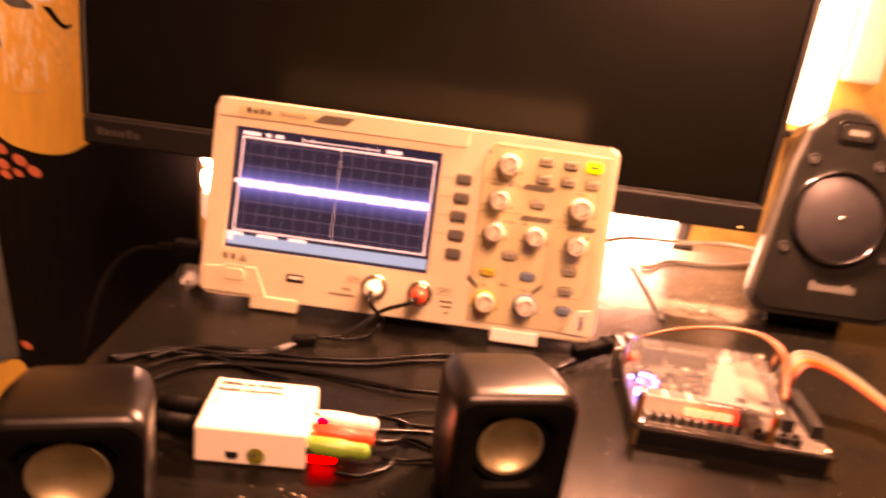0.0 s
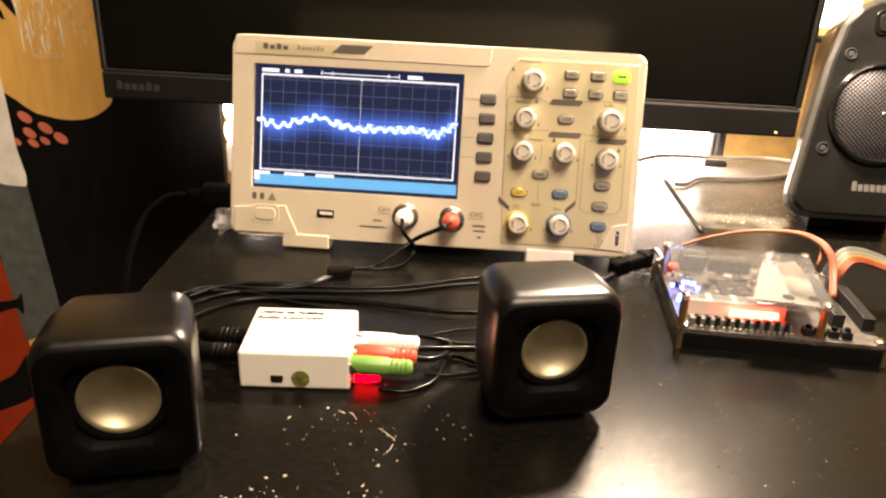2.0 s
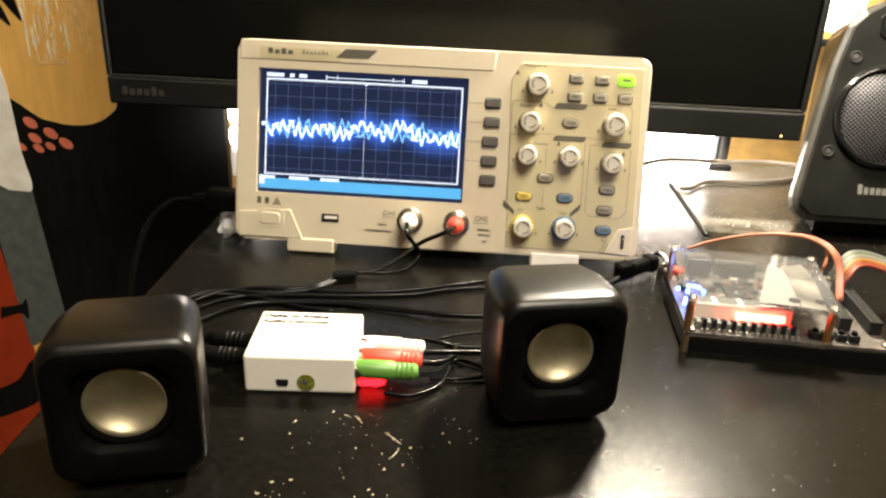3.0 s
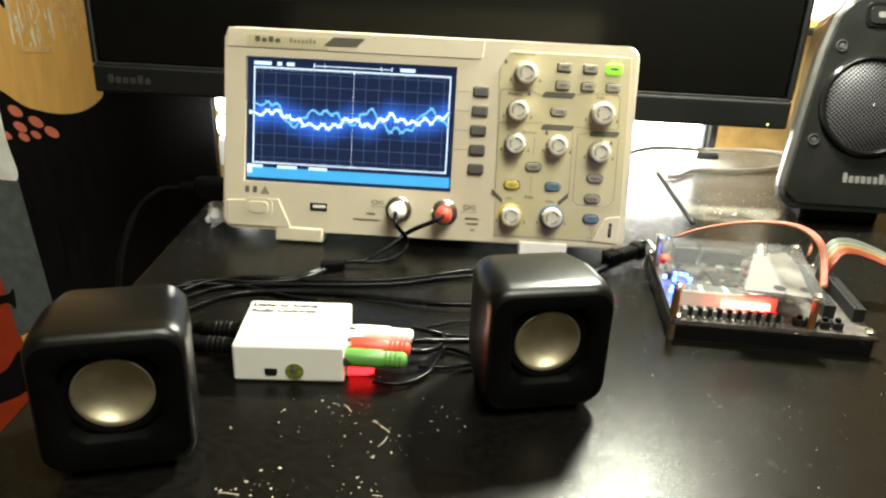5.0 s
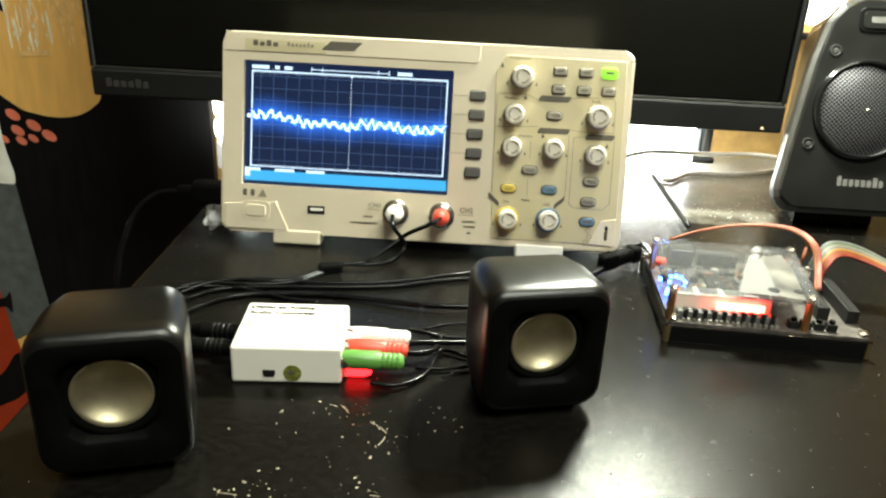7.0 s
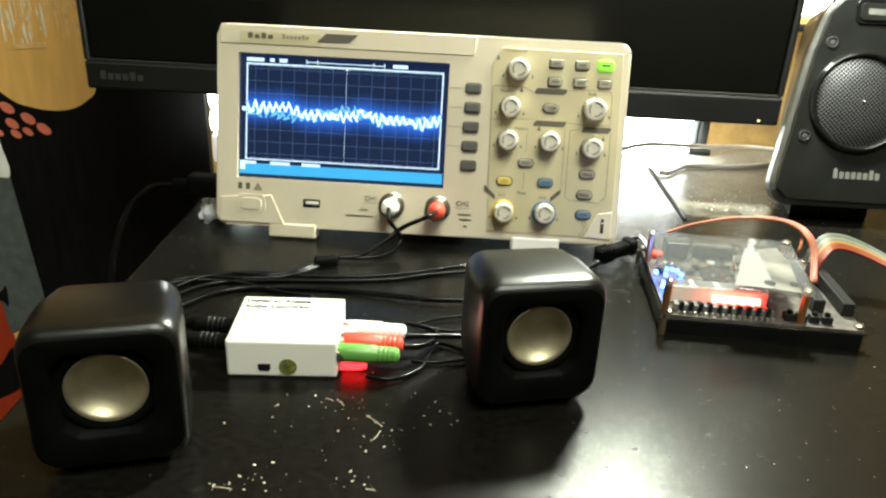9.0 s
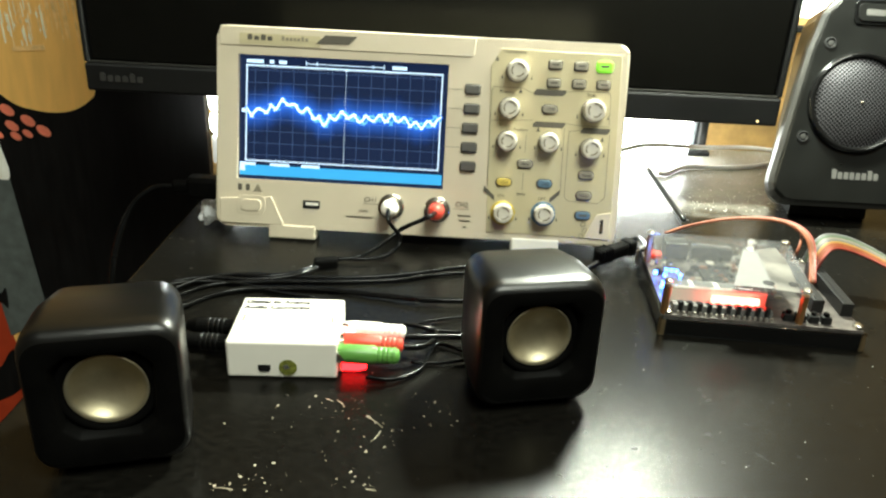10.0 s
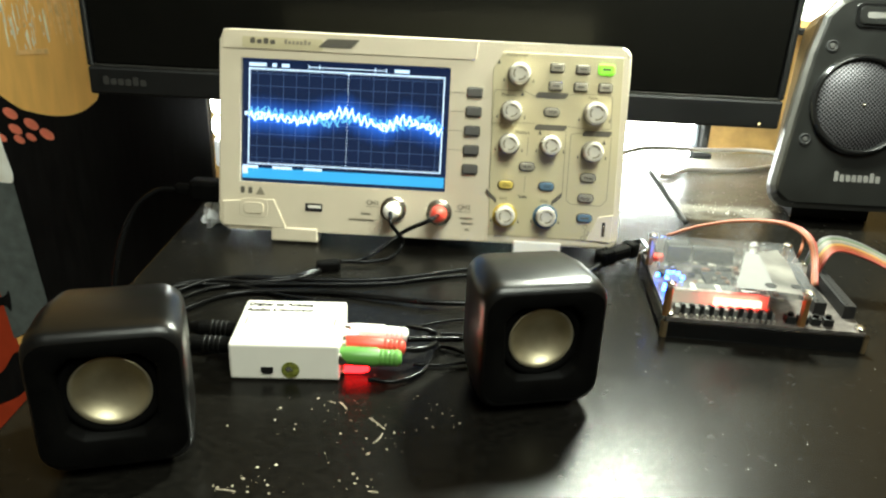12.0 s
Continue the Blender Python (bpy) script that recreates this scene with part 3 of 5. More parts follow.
# power key, sign marks, usb port, slot
p = (-0.1242, 0.0156)
part("power_key_plate", prism(rounded(0.022, 0.0145, 0.0045, 4, *p), 0.0004, face(0.0003), 0.0002), BEIGE, scope)
part("power_key", prism(rounded(0.0155, 0.0088, 0.0032, 4, *p), 0.0010, face(0.0006), 0.0004), BEIGE, scope)
for q in ((-0.1333, 0.0288), (-0.1274, 0.0287)):
    part("sign_mark", prism(rounded(0.0032, 0.0050, 0.0008, 2, *q), 0.0002, face(-0.0012)), LINE, scope)
q = (-0.1197, 0.0286)
part("warning_mark", prism([(q[0] - 0.0036, q[1] - 0.0030), (q[0] + 0.0036, q[1] - 0.0030), (q[0], q[1] + 0.0034)], 0.0002, face(-0.0012)), LINE_SOFT, scope)
q = (-0.0786, 0.0181)
part("usb_port", prism(rounded(0.0130, 0.0062, 0.0004, 2, *q), 0.0004, face(-0.0013)), CHIP, scope)
part("usb_tongue", prism(rounded(0.0096, 0.0022, 0.0002, 2, q[0] + 0.0006, q[1] + 0.0006), 0.0004, face(-0.0009)), WHITE_PL, scope)
q = (0.1408, 0.0139)
part("ground_slot_plate", prism([(q[0] - 0.012, q[1] - 0.009), (q[0] - 0.004, q[1] + 0.009), (q[0] + 0.0065, q[1] + 0.011), (q[0] + 0.0065, q[1] - 0.010)], 0.0010, face(-0.0008), 0.0003), BEIGE, scope)
part("ground_slot", prism(rounded(0.0024, 0.0110, 0.0011, 3, *q), 0.0004, face(0.0001)), CHIP, scope)
part("ground_tab", box(q[0], -0.0008, q[1] - 0.001, 0.0010, 0.0016, 0.007, 0.0003), STEEL, scope)


def connector(p, cap, label):
    m = Matrix.Translation((p[0], 0.001, p[1])) @ pose(0, 0, 0, 90)
    c = part("input_socket", lathe([(0.0098, 0), (0.0098, 0.0012), (0.0088, 0.0018), (0.0088, 0.0030), (0.0072, 0.0034), (0.0072, 0.0100), (0, 0.0100)], m, 32), STEEL, scope, "nickel input socket")
    part("plug_cap", lathe([(0.0056, 0.0100), (0.0063, 0.0105), (0.0063, 0.0165), (0.0052, 0.0220), (0.0040, 0.0236), (0, 0.0240)], m, 24), cap, c, label, True)


CH1, CH2 = (-0.0177, 0.0200), (0.0169, 0.0197)
connector(CH1, WHITE_PL, "white plastic plug cap")
connector(CH2, RED_PL, "red plastic plug cap")

# ---- the lit screen ----
S_TL, S_TR, S_BL, S_BR = (-0.1348, 0.1237), (0.0183, 0.1244), (-0.1351, 0.0371), (0.0198, 0.0386)
SX0, SX1, SZ0, SZ1 = (S_TL[0] + S_BL[0]) / 2, (S_TR[0] + S_BR[0]) / 2, (S_BL[1] + S_BR[1]) / 2, (S_TL[1] + S_TR[1]) / 2
G_TL, G_BR = (-0.1310, 0.1202), (0.0163, 0.0485)
GX0, GX1, GZ0, GZ1 = G_TL[0], G_BR[0], G_BR[1], G_TL[1]
screen = part("screen", box((SX0 + SX1) / 2, 0.0065, (SZ0 + SZ1) / 2, SX1 - SX0 + 0.006, 0.002, SZ1 - SZ0 + 0.006), SCR_BACK, scope, "dark blue lit display with a white trace")


def glow(name, x0, z0, x1, z1, material, lift=0.0001):
    return part(name, box((x0 + x1) / 2, 0.0055 - lift, (z0 + z1) / 2, abs(x1 - x0), 0.0001, abs(z1 - z0)), material, screen)


glow("menu_bar", SX0, SZ0, SX1, GZ0 - 0.0028, SCR_BLUE)
for k in (0, 1, 2, 3, 4, 5, 6, 8, 9, 10, 11, 12, 13, 14):
    x = GX0 + (GX1 - GX0) * (k + 0.7) / 15.2
    glow("grid_line", x - 0.00018, GZ0, x + 0.00018, GZ1, SCR_GRID)
for k in range(8):
    z = GZ0 + (GZ1 - GZ0) * (k + 0.55) / 8
    glow("grid_line", GX0, z - 0.00018, GX1, z + 0.00018, SCR_GRID)
for a in ((GX0, GZ1, GX1, GZ1 - 0.0009), (GX0, GZ0, GX1, GZ0 + 0.0007), (GX0, GZ0, GX0 + 0.0010, GZ1), (GX1 - 0.0010, GZ0, GX1, GZ1)):
    glow("grid_border", *a, SCR_EDGE, 0.0002)
ticks = bmesh.new()
for k in range(75):
    x = GX0 + (GX1 - GX0) * k / 75
    for z in (GZ0 + 0.0011, GZ1 - 0.0013):
        box(x, 0.0053, z, 0.0005, 0.0001, 0.0012, bm=ticks)
for k in range(30):
    z = GZ0 + (GZ1 - GZ0) * k / 30
    box(GX0 + 0.51 * (GX1 - GX0), 0.0052, z, 0.0006, 0.0001, 0.0008, bm=ticks)
tagged(part("grid_ticks", ticks, SCR_EDGE, screen), kind="stuff")
GM = GX0 + 0.51 * (GX1 - GX0)
part("trigger_mark", prism([(GM - 0.0017, GZ1), (GM + 0.0017, GZ1), (GM, GZ1 - 0.0032)], 0.0001, face(-0.0050)), SCR_EDGE, screen)
for x0, x1, z in ((0.0, 0.035, 0.6), (0.047, 0.056, 0.6), (0.066, 0.082, 0.6), (0.295, 0.325, 0.5)):
    w = 0.148 / 0.40
    glow("status_text", SX0 + 0.004 + x0 * w * 1.0, GZ1 + 0.0012, SX0 + 0.004 + x1 * w, GZ1 + 0.0038, SCR_EDGE)
glow("record_bar", GX0 + 0.045, GZ1 + 0.0020, GX0 + 0.103, GZ1 + 0.0026, SCR_EDGE)
for f in (0.045, 0.053, 0.095, 0.103):
    glow("record_tick", GX0 + f - 0.0003, GZ1 + 0.0007, GX0 + f + 0.0003, GZ1 + 0.0042, SCR_EDGE)
for x0, x1 in ((0.001, 0.010), (0.021, 0.036), (0.045, 0.059)):
    glow("reading_text", SX0 + x0 + 0.002, GZ0 - 0.0032, SX0 + x1 + 0.002, GZ0 - 0.0010, SCR_EDGE, 0.0003)
glow("channel_mark", SX0, GZ0 - 0.0075, SX0 + 0.004, GZ0 - 0.0008, SCR_EDGE, 0.0003)
STROKES = 120
rnd = random.Random(21)
STEP = (GX1 - GX0 - 0.002) / STROKES
strokes = []
for k in range(STROKES):
    x = GX0 + 0.001 + (k + 0.5) * STEP
    long = 0.0038 + 0.0020 * rnd.random()
    s = part("trace_stroke", box(0, 0, 0, long, 0.00012, 0.00110), SCR_TRACE, screen)
    faded = part("faded_stroke", box(0, 0, 0, long + 0.0004, 0.00008, 0.00115), SCR_FADED, screen)
    # blue strip and veil behind each stroke imitate bloom
    halo = part("bloom_halo", box(0, 0.00018, 0, long + 0.0016, 0.00010, 0.0027), SCR_BLOOM_CORE, screen)
    veil = bmesh.new()
    veil.faces.new([veil.verts.new((a * STEP / 2, 0.00027, b * 0.018)) for a, b in ((-1, -1), (1, -1), (1, 1), (-1, 1))])
    wide = part("bloom_veil", veil, SCR_BLOOM, screen)
    strokes.append((x, s, faded, halo, wide))
glow("level_mark", GX0 - 0.003, (GZ0 + GZ1) / 2 + 0.0005, GX0 + 0.001, (GZ0 + GZ1) / 2 + 0.0035, SCR_EDGE, 0.0003)


# ---- monitor ----
def monitor():
    m = thing("monitor", pose(0, 0.135, 0), "large black monitor, switched off, behind the oscilloscope", "monitor")
    part("cabinet", box(0, 0.022, 0.262, 0.611, 0.036, 0.372, 0.006), MON_BLACK, m)
    part("lower_bezel", box(0, 0.0015, 0.0885, 0.611, 0.008, 0.0245, 0.0022), MON_BLACK, m)
    part("seam", box(0, 0.0008, 0.1018, 0.607, 0.004, 0.0012), MON_GREY, m, "thin grey seam above the lower bezel")
    part("display", box(0, 0.003, 0.271, 0.598, 0.004, 0.335, 0.0008), MON_SCREEN, m, "dark glossy display, switched off")
    for x in (-0.3035, 0.3035):
        part("side_bezel", box(x, 0.002, 0.274, 0.004, 0.007, 0.345, 0.001), MON_BLACK, m)
    blocks("logo_mark", -0.293, -0.253, 0.0890, 0.0078, 6, face(0.0026), LOGO_GREY, m, "grey maker's mark")
    part("power_light", prism(rounded(0.002, 0.002, 0.0009, 3, 0.288, 0.0805), 0.0003, face(0.0028)), mat("amber_light", (0.8, 0.6, 0.3), 0.3, emit=(1.0, 0.75, 0.35), power=1.5), m)
    part("neck", box(0.0, 0.07, 0.16, 0.06, 0.03, 0.32, 0.006), MON_BLACK, m)
    part("stand_foot", box(0.0, 0.12, 0.006, 0.10, 0.12, 0.011, 0.003), MON_BLACK, m)
    for x in (-0.190, 0.290):
        part("stand_leg", box(x - 0.005, 0.178, 0.060, 0.013, 0.012, 0.120, 0.003), LEG_GREY, m, "grey stand leg")
        part("stand_leg", box(x + 0.0075, 0.176, 0.060, 0.011, 0.014, 0.120, 0.003), SPEAKER_GREY, m, "dark grey stand leg")
        part("stand_pad", box(x + 0.004, 0.174, 0.003, 0.026, 0.022, 0.006, 0.002), BLACK_MATTE, m)
        part("stand_arm", box(x, 0.108, 0.116, 0.018, 0.150, 0.012, 0.003), MON_BLACK, m)


monitor()


# ---- small cube speakers ----
def cube_speaker(m, label):
    """Shell with a broad rolled lip round a dished black front."""
    s = thing("desktop_speaker", m, label, "speaker", "pair of cube speakers")
    w, d, h = 0.0635, 0.050, 0.074
    zc, hh = 0.004 + (h - 0.004) / 2, h - 0.004
    body = bmesh.new()
    rows = []
    for y, g, up in ((d, 0.0055, 0.007), (0.044, 0.0030, 0.004), (0.026, 0.0006, 0.001), (0.004, 0.0, 0.0), (-0.0010, 0.0002, 0.0003), (-0.0030, 0.0006, 0.0012), (-0.0044, 0.0013, 0.0026), (-0.0051, 0.0021, 0.0040)):
        out = rounded(w - 2 * g, hh - 2 * up, 0.0110 - 0.1 * g, 6, 0, zc)
        bow = 0.0016 if y < 0.003 else 0.0006
        rows.append([body.verts.new((x, y, z - (bow * (1 - (2 * x / w) ** 2) if z > zc else 0))) for x, z in out])
    n = len(rows[0])
    for a, b in zip(rows, rows[1:]):
        for k in range(n):
            body.faces.new((a[k], a[(k + 1) % n], b[(k + 1) % n], b[k]))
    body.faces.new(rows[0])
    part("cabinet", body, SATIN_GREY, s, smooth=True)
    fr = bmesh.new()
    outer = rounded(w - 0.0042, hh - 0.0080, 0.0108, 6, 0, zc)
    rings = [[fr.verts.new((x, -0.0051, z - (0.0016 * (1 - (2 * x / w) ** 2) if z > zc else 0))) for x, z in outer]]
    rings.append([fr.verts.new((x * 0.93, -0.0054, zc + (z - zc) * 0.94)) for x, z in outer])
    turns = [math.atan2(z - 0.0415, x) for x, z in outer]
    for r, y in ((0.0250, -0.0050), (0.0238, -0.0040), (0.0226, -0.0008), (0.0215, 0.0016)):
        rings.append([fr.verts.new((r * math.cos(a), y, 0.0415 + r * math.sin(a))) for a in turns])
    for a, b in zip(rings, rings[1:]):
        for k in range(n):
            fr.faces.new((a[k], a[(k + 1) % n], b[(k + 1) % n], b[k]))
    part("baffle", fr, BLACK_PL, s, "black dished front baffle", True)
    turn = Matrix.Translation((0, -0.0008, 0.0415)) @ pose(0, 0, 0, 90)
    part("surround", lathe([(0.0225, -0.003), (0.0212, -0.0006), (0.0198, 0.0004), (0.0180, -0.0002), (0.0166, -0.0016)], turn, 40), DEEP_BLACK, s, smooth=True)
    part("cone", lathe([(0.0169, -0.0008), (0.0164, 0.0), (0.0148, -0.0026), (0.0126, -0.0048), (0.0096, -0.0066), (0.006, -0.0078), (0.003, -0.0084), (0, -0.0086)], turn, 56), CONE, s, "champagne metallic speaker cone", True)
    part("base", prism(rounded(w * 0.80, d * 0.84, 0.008, 5, 0, d * 0.52), 0.006), BLACK_PL, s)
    part("base_lip", box(0, 0.0005, 0.0055, w * 0.72, 0.006, 0.003, 0.0012), BLACK_PL, s)
    return s


RS = cube_speaker(pose(0.0785, -0.198, 0, 0, 0, 14), "black cube speaker with champagne cone, beside the audio converter")
LS = cube_speaker(pose(-0.1085, -0.2650, 0, 0, 0, 17), "black cube speaker with champagne cone, at the desk's edge")


# ---- audio converter ----
def converter():
    c = thing("audio_converter", pose(-0.0545, -0.1875, 0, 0, 0, 4.5), "small white plastic audio converter box on the desk", "audio converter")
    part("case", box(0, 0.0255, 0.0113, 0.0585, 0.051, 0.0218, 0.0016, 3), WHITE_PL, c)
    for x, y in ((-0.0245, 0.026), (0.0245, 0.026)):
        part("vent_slot", box(x, y, 0.0223, 0.0012, 0.0075, 0.0004), LINE_SOFT, c)
    text_mesh("caption", "Digital to Analog", 0.0054, pose(-0.0268, 0.0432, 0.0225), INK, c, 0.00018)
    text_mesh("caption", "Audio Converter", 0.0054, pose(-0.0268, 0.0366, 0.0225), INK, c, 0.00018)
    part("usb_socket", prism([(-0.0125, 0.0085), (-0.0060, 0.0085), (-0.0060, 0.0058), (-0.0070, 0.0045), (-0.0115, 0.0045), (-0.0125, 0.0058)], 0.0004, face(0.0001)), CHIP, c)
    seal = part("sticker", lathe([(0.0048, 0), (0.0048, 0.0003), (0, 0.0003)], Matrix.Translation((0.0032, -0.0001, 0.0070)) @ pose(0, 0, 0, 90), 28), mat("green_gold_foil", (0.28, 0.30, 0.06), 0.3, metal=0.5, vary=0.6, scale=400), c, "round green and gold foil sticker")
    part("sticker_flash", prism([(0.0005, 0.0085), (0.0030, 0.0095), (0.0045, 0.0070), (0.0015, 0.0060)], 0.0002, face(0.0006)), mat("silver_foil", (0.7, 0.7, 0.6), 0.25, metal=0.9), seal)
    for y, z in ((0.030, 0.013), (0.018, 0.013), (0.0045, 0.013)):
        part("socket_ring", lathe([(0.0046, 0), (0.0046, 0.004), (0.0036, 0.004), (0.0036, 0)], Matrix.Translation((0.0290, y, z)) @ pose(0, 0, 0, 0, 90), 20), STEEL, c)


converter()


def rca_plug(m, cap, label, ribs=True, wire=None, ln=0.030):
    p = thing("audio_plug", m, label, "audio plug", "plugs in the converter")
    r = 0.0052
    part("shell", lathe([(0, -0.004), (r * 0.8, -0.004), (r * 0.95, 0), (r, 0.004), (r, ln * 0.58), (r * 0.86, ln * 0.62), (r * 0.74, ln), (r * 0.4, ln * 1.02), (0, ln * 1.02)], pose(0, 0, 0, 0, 90), 22), cap, p, smooth=True)
    part("stem", lathe([(0, -0.006), (r * 0.62, -0.006), (r * 0.62, -0.003), (0, -0.003)], pose(0, 0, 0, 0, 90), 18), STEEL, p, "bare metal stem")
    if ribs:
        for k in range(4):
            part("strain_ring", lathe([(r * 0.86, 0), (r * 0.9, 0.0004), (r * 0.9, 0.0016), (r * 0.86, 0.002)], pose(ln * (0.64 + 0.085 * k), 0, 0, 0, 90), 18), cap, p)
    return p


rca_plug(pose(-0.0240, -0.1535, 0.0130, 0, 0, 0), WHITE_PL, "white ribbed audio plug in the converter", ln=0.032)
rca_plug(pose(-0.0232, -0.1668, 0.0130, 0, 0, -1), RED_PL, "red ribbed audio plug in the converter", ln=0.031)
rca_plug(pose(-0.0240, -0.1800, 0.0135, 0, 0, 1), GREEN_PL, "green ribbed audio plug in the converter", ln=0.031)
def signal_light(m, length, material, label):
    g = thing("signal_light", m, label, "signal lamp", "red lamps of the converter")
    part("lens", lathe([(0, -0.002), (0.0030, -0.002), (0.0032, 0.002), (0.0030, length * 0.7), (0.0018, length), (0, length)], pose(0, 0, 0, 0, 90), 20), material, g, "glowing red lens", True)
    part("collar", lathe([(0.0032, -0.002), (0.0038, -0.002), (0.0038, 0.001), (0.0032, 0.001)], pose(0, 0, 0, 0, 90), 20), WHITE_PL, g)


signal_light(pose(-0.0248, -0.1765, 0.0042), 0.014, LED_RED_DIM, "glowing red lamp low in the converter's side, under the green plug")
signal_light(pose(-0.0255, -0.1610, 0.0150), 0.006, LED_RED_BIG, "glowing red lamp in the converter's side, between the plugs")
for m, ln in ((pose(-0.0865, -0.1555, 0.011, 0, 0, 180), 0.030), (pose(-0.0850, -0.1725, 0.011, 0, 0, 180), 0.034)):
    p = thing("input_plug", m, "black plug in the side of the white converter", "plug", "plugs in the converter")
    part("collar", lathe([(0, -0.002), (0.0042, -0.002), (0.0042, 0.004), (0, 0.004)], pose(0, 0, 0, 0, 90), 18), STEEL if ln < 0.032 else BLACK_PL, p)
    part("grip", lathe([(0, 0.003), (0.0046, 0.003), (0.0046, ln * 0.8), (0.0030, ln), (0, ln)], pose(0, 0, 0, 0, 90), 18), BLACK_PL, p)
    for k in range(4):
        part("grip_rib", lathe([(0.0046, 0), (0.0050, 0.0004), (0.0050, 0.0010), (0.0046, 0.0014)], pose(0.008 + 0.0028 * k, 0, 0, 0, 90), 16), SATIN_GREY, p)


# ---- development board in an acrylic case ----
def board():
    a, b = Vector((0.1625, -0.1145)), Vector((0.2835, -0.1205))
    yaw = math.degrees(math.atan2(b.y - a.y, b.x - a.x))
    W, Dp = 0.1210, 0.106
    k = thing("circuit_board", pose(a.x, a.y, 0.0015, 0, 0, yaw), "dark development board in a clear acrylic case with lit LEDs", "circuit board")
    part("base_plate", box(W / 2, Dp / 2, 0.0044, W, Dp, 0.0116, 0.0012), GLOSS_BLACK, k, "glossy black base")
    part("board", box(W / 2, Dp / 2, 0.0112, W - 0.003, Dp - 0.003, 0.0018), PCB, k)
    inv = pose(a.x, a.y, 0, 0, 0, yaw).inverted()
    def here(p):
        q = inv @ Vector(p)
        return (q.x, q.y)
    part("cover_plate", prism([here((0.1685, -0.0297, 0.0335)), here((0.1615, -0.1140, 0.0335)), here((0.2485, -0.1178, 0.0335)), here((0.2642, -0.0336, 0.0335))], 0.0024, pose(0, 0, 0.0310), 0.0003), ACRYLIC, k, "clear acrylic cover plate")
    for x, y in (here((0.1642, -0.1095, 0.0340)), here((0.2452, -0.1135, 0.0340)), here((0.1693, -0.0328, 0.0340)), here((0.2604, -0.0373, 0.0340))):
        st = part("standoff", lathe([(0.0024, 0.012), (0.0024, 0.0310), (0, 0.0310)], pose(x, y, 0), 6), mat("brass", (0.55, 0.30, 0.12), 0.35, metal=0.9), k)
        part("screw_head", lathe([(0.0030, 0.0333), (0.0030, 0.0345), (0.0018, 0.0355), (0, 0.0355)], pose(x, y, 0), 14), STEEL, st)
    for x, y in ((0.004, 0.005), (W - 0.004, 0.005), (W - 0.004, Dp - 0.005), (0.004, Dp - 0.005)):
        part("corner_post", lathe([(0.0024, -0.0010), (0.0024, 0.0100)], pose(x + (-0.0030 if x < 0.05 else 0.0030), y + (-0.0035 if y < 0.05 else 0.0035), 0), 6), POST, k, "metal corner post")
        part("corner_screw", lathe([(0.0030, 0.0121), (0.0030, 0.0140), (0.0018, 0.0150), (0, 0.0150)], pose(x, y, 0), 14), STEEL, k)
    part("display_block", box(0.036, 0.0265, 0.0175, 0.062, 0.011, 0.011, 0.0006), WHITE_PL, k, "white segment display block")
    for j in range(4):
        part("digit_window", box(0.0125 + j * 0.0156, 0.0264, 0.0231, 0.0125, 0.0085, 0.0006), LABEL_WHITE, k)
    part("led_strip", box(0.037, 0.010, 0.0145, 0.060, 0.006, 0.005, 0.0004), LABEL_WHITE, k)
    for j in range(10):
        x = 0.0115 + j * 0.0058
        part("switch_slot", box(x, 0.0098, 0.0172, 0.0026, 0.0044, 0.0014), CHIP if j < 4 else RED_PL, k)
        part("switch_lever", box(x, 0.0070, 0.0166, 0.0026, 0.0030, 0.0060, 0.0004), CHIP, k)
        if 4 <= j < 9:
            part("red_led", box(x, 0.0160, 0.0180, 0.0056, 0.0034, 0.0050, 0.0003), LED_RED, k)
    for j in range(18):
        part("solder_pin", box(0.010 + j * 0.0033, 0.0042, 0.0130, 0.0014, 0.0014, 0.0020), TIN, k)
    for j in range(4):
        x = 0.0765 + j * 0.0075
        part("push_button", box(x, 0.0085, 0.0145, 0.0058, 0.0058, 0.0045, 0.0004), CHIP, k)
        part("button_cap", lathe([(0.0017, 0), (0.0017, 0.002), (0, 0.002)], pose(x, 0.0085, 0.0167), 12), BLACK_PL, k)
    for x, ln in ((0.0985, 0.062), (0.1155, 0.066)):
        h = part("pin_header", box(x, 0.052, 0.0165, 0.0072, ln, 0.0088, 0.0004), CHIP, k)
        for j in range(16):
            part("header_hole", box(x - 0.0014, 0.052 - ln / 2 + 0.003 + j * (ln - 0.006) / 15, 0.0210, 0.0012, 0.0012, 0.0005), BLACK_MATTE, h)
    rnd = random.Random(5)
    for j in range(84):
        x, y = 0.006 + rnd.random() * 0.080, 0.036 + rnd.random() * 0.058
        w, d, h = 0.0015 + rnd.random() * 0.004, 0.0012 + rnd.random() * 0.0035, 0.0010 + rnd.random() * 0.003
        part("component", box(x, y, 0.0122 + h / 2, w, d, h, 0.0002), rnd.choice((CHIP, TIN, BROWN_WIRE, CHIP, CHIP, MID_KEY)), k)
    part("processor", box(0.046, 0.062, 0.0135, 0.021, 0.021, 0.0024, 0.0004), CHIP, k)
    part("network_socket", box(0.024, 0.096, 0.018, 0.016, 0.014, 0.012, 0.0006), LOGO_GREY, k)
    part("video_socket", box(0.050, 0.098, 0.016, 0.028, 0.010, 0.009, 0.0006), LOGO_GREY, k)
    for j in range(17):
        x, y = 0.003 + rnd.random() * 0.024, 0.034 + rnd.random() * 0.030
        part("blue_led", box(x, y, 0.0150, 0.0022, 0.0018, 0.0022, 0.0003), LED_BLUE, k)
    part("red_button", lathe([(0.0044, 0), (0.0044, 0.003), (0.0036, 0.004), (0, 0.0042)], pose(0.010, 0.090, 0.0122), 16), RED_PL, k)
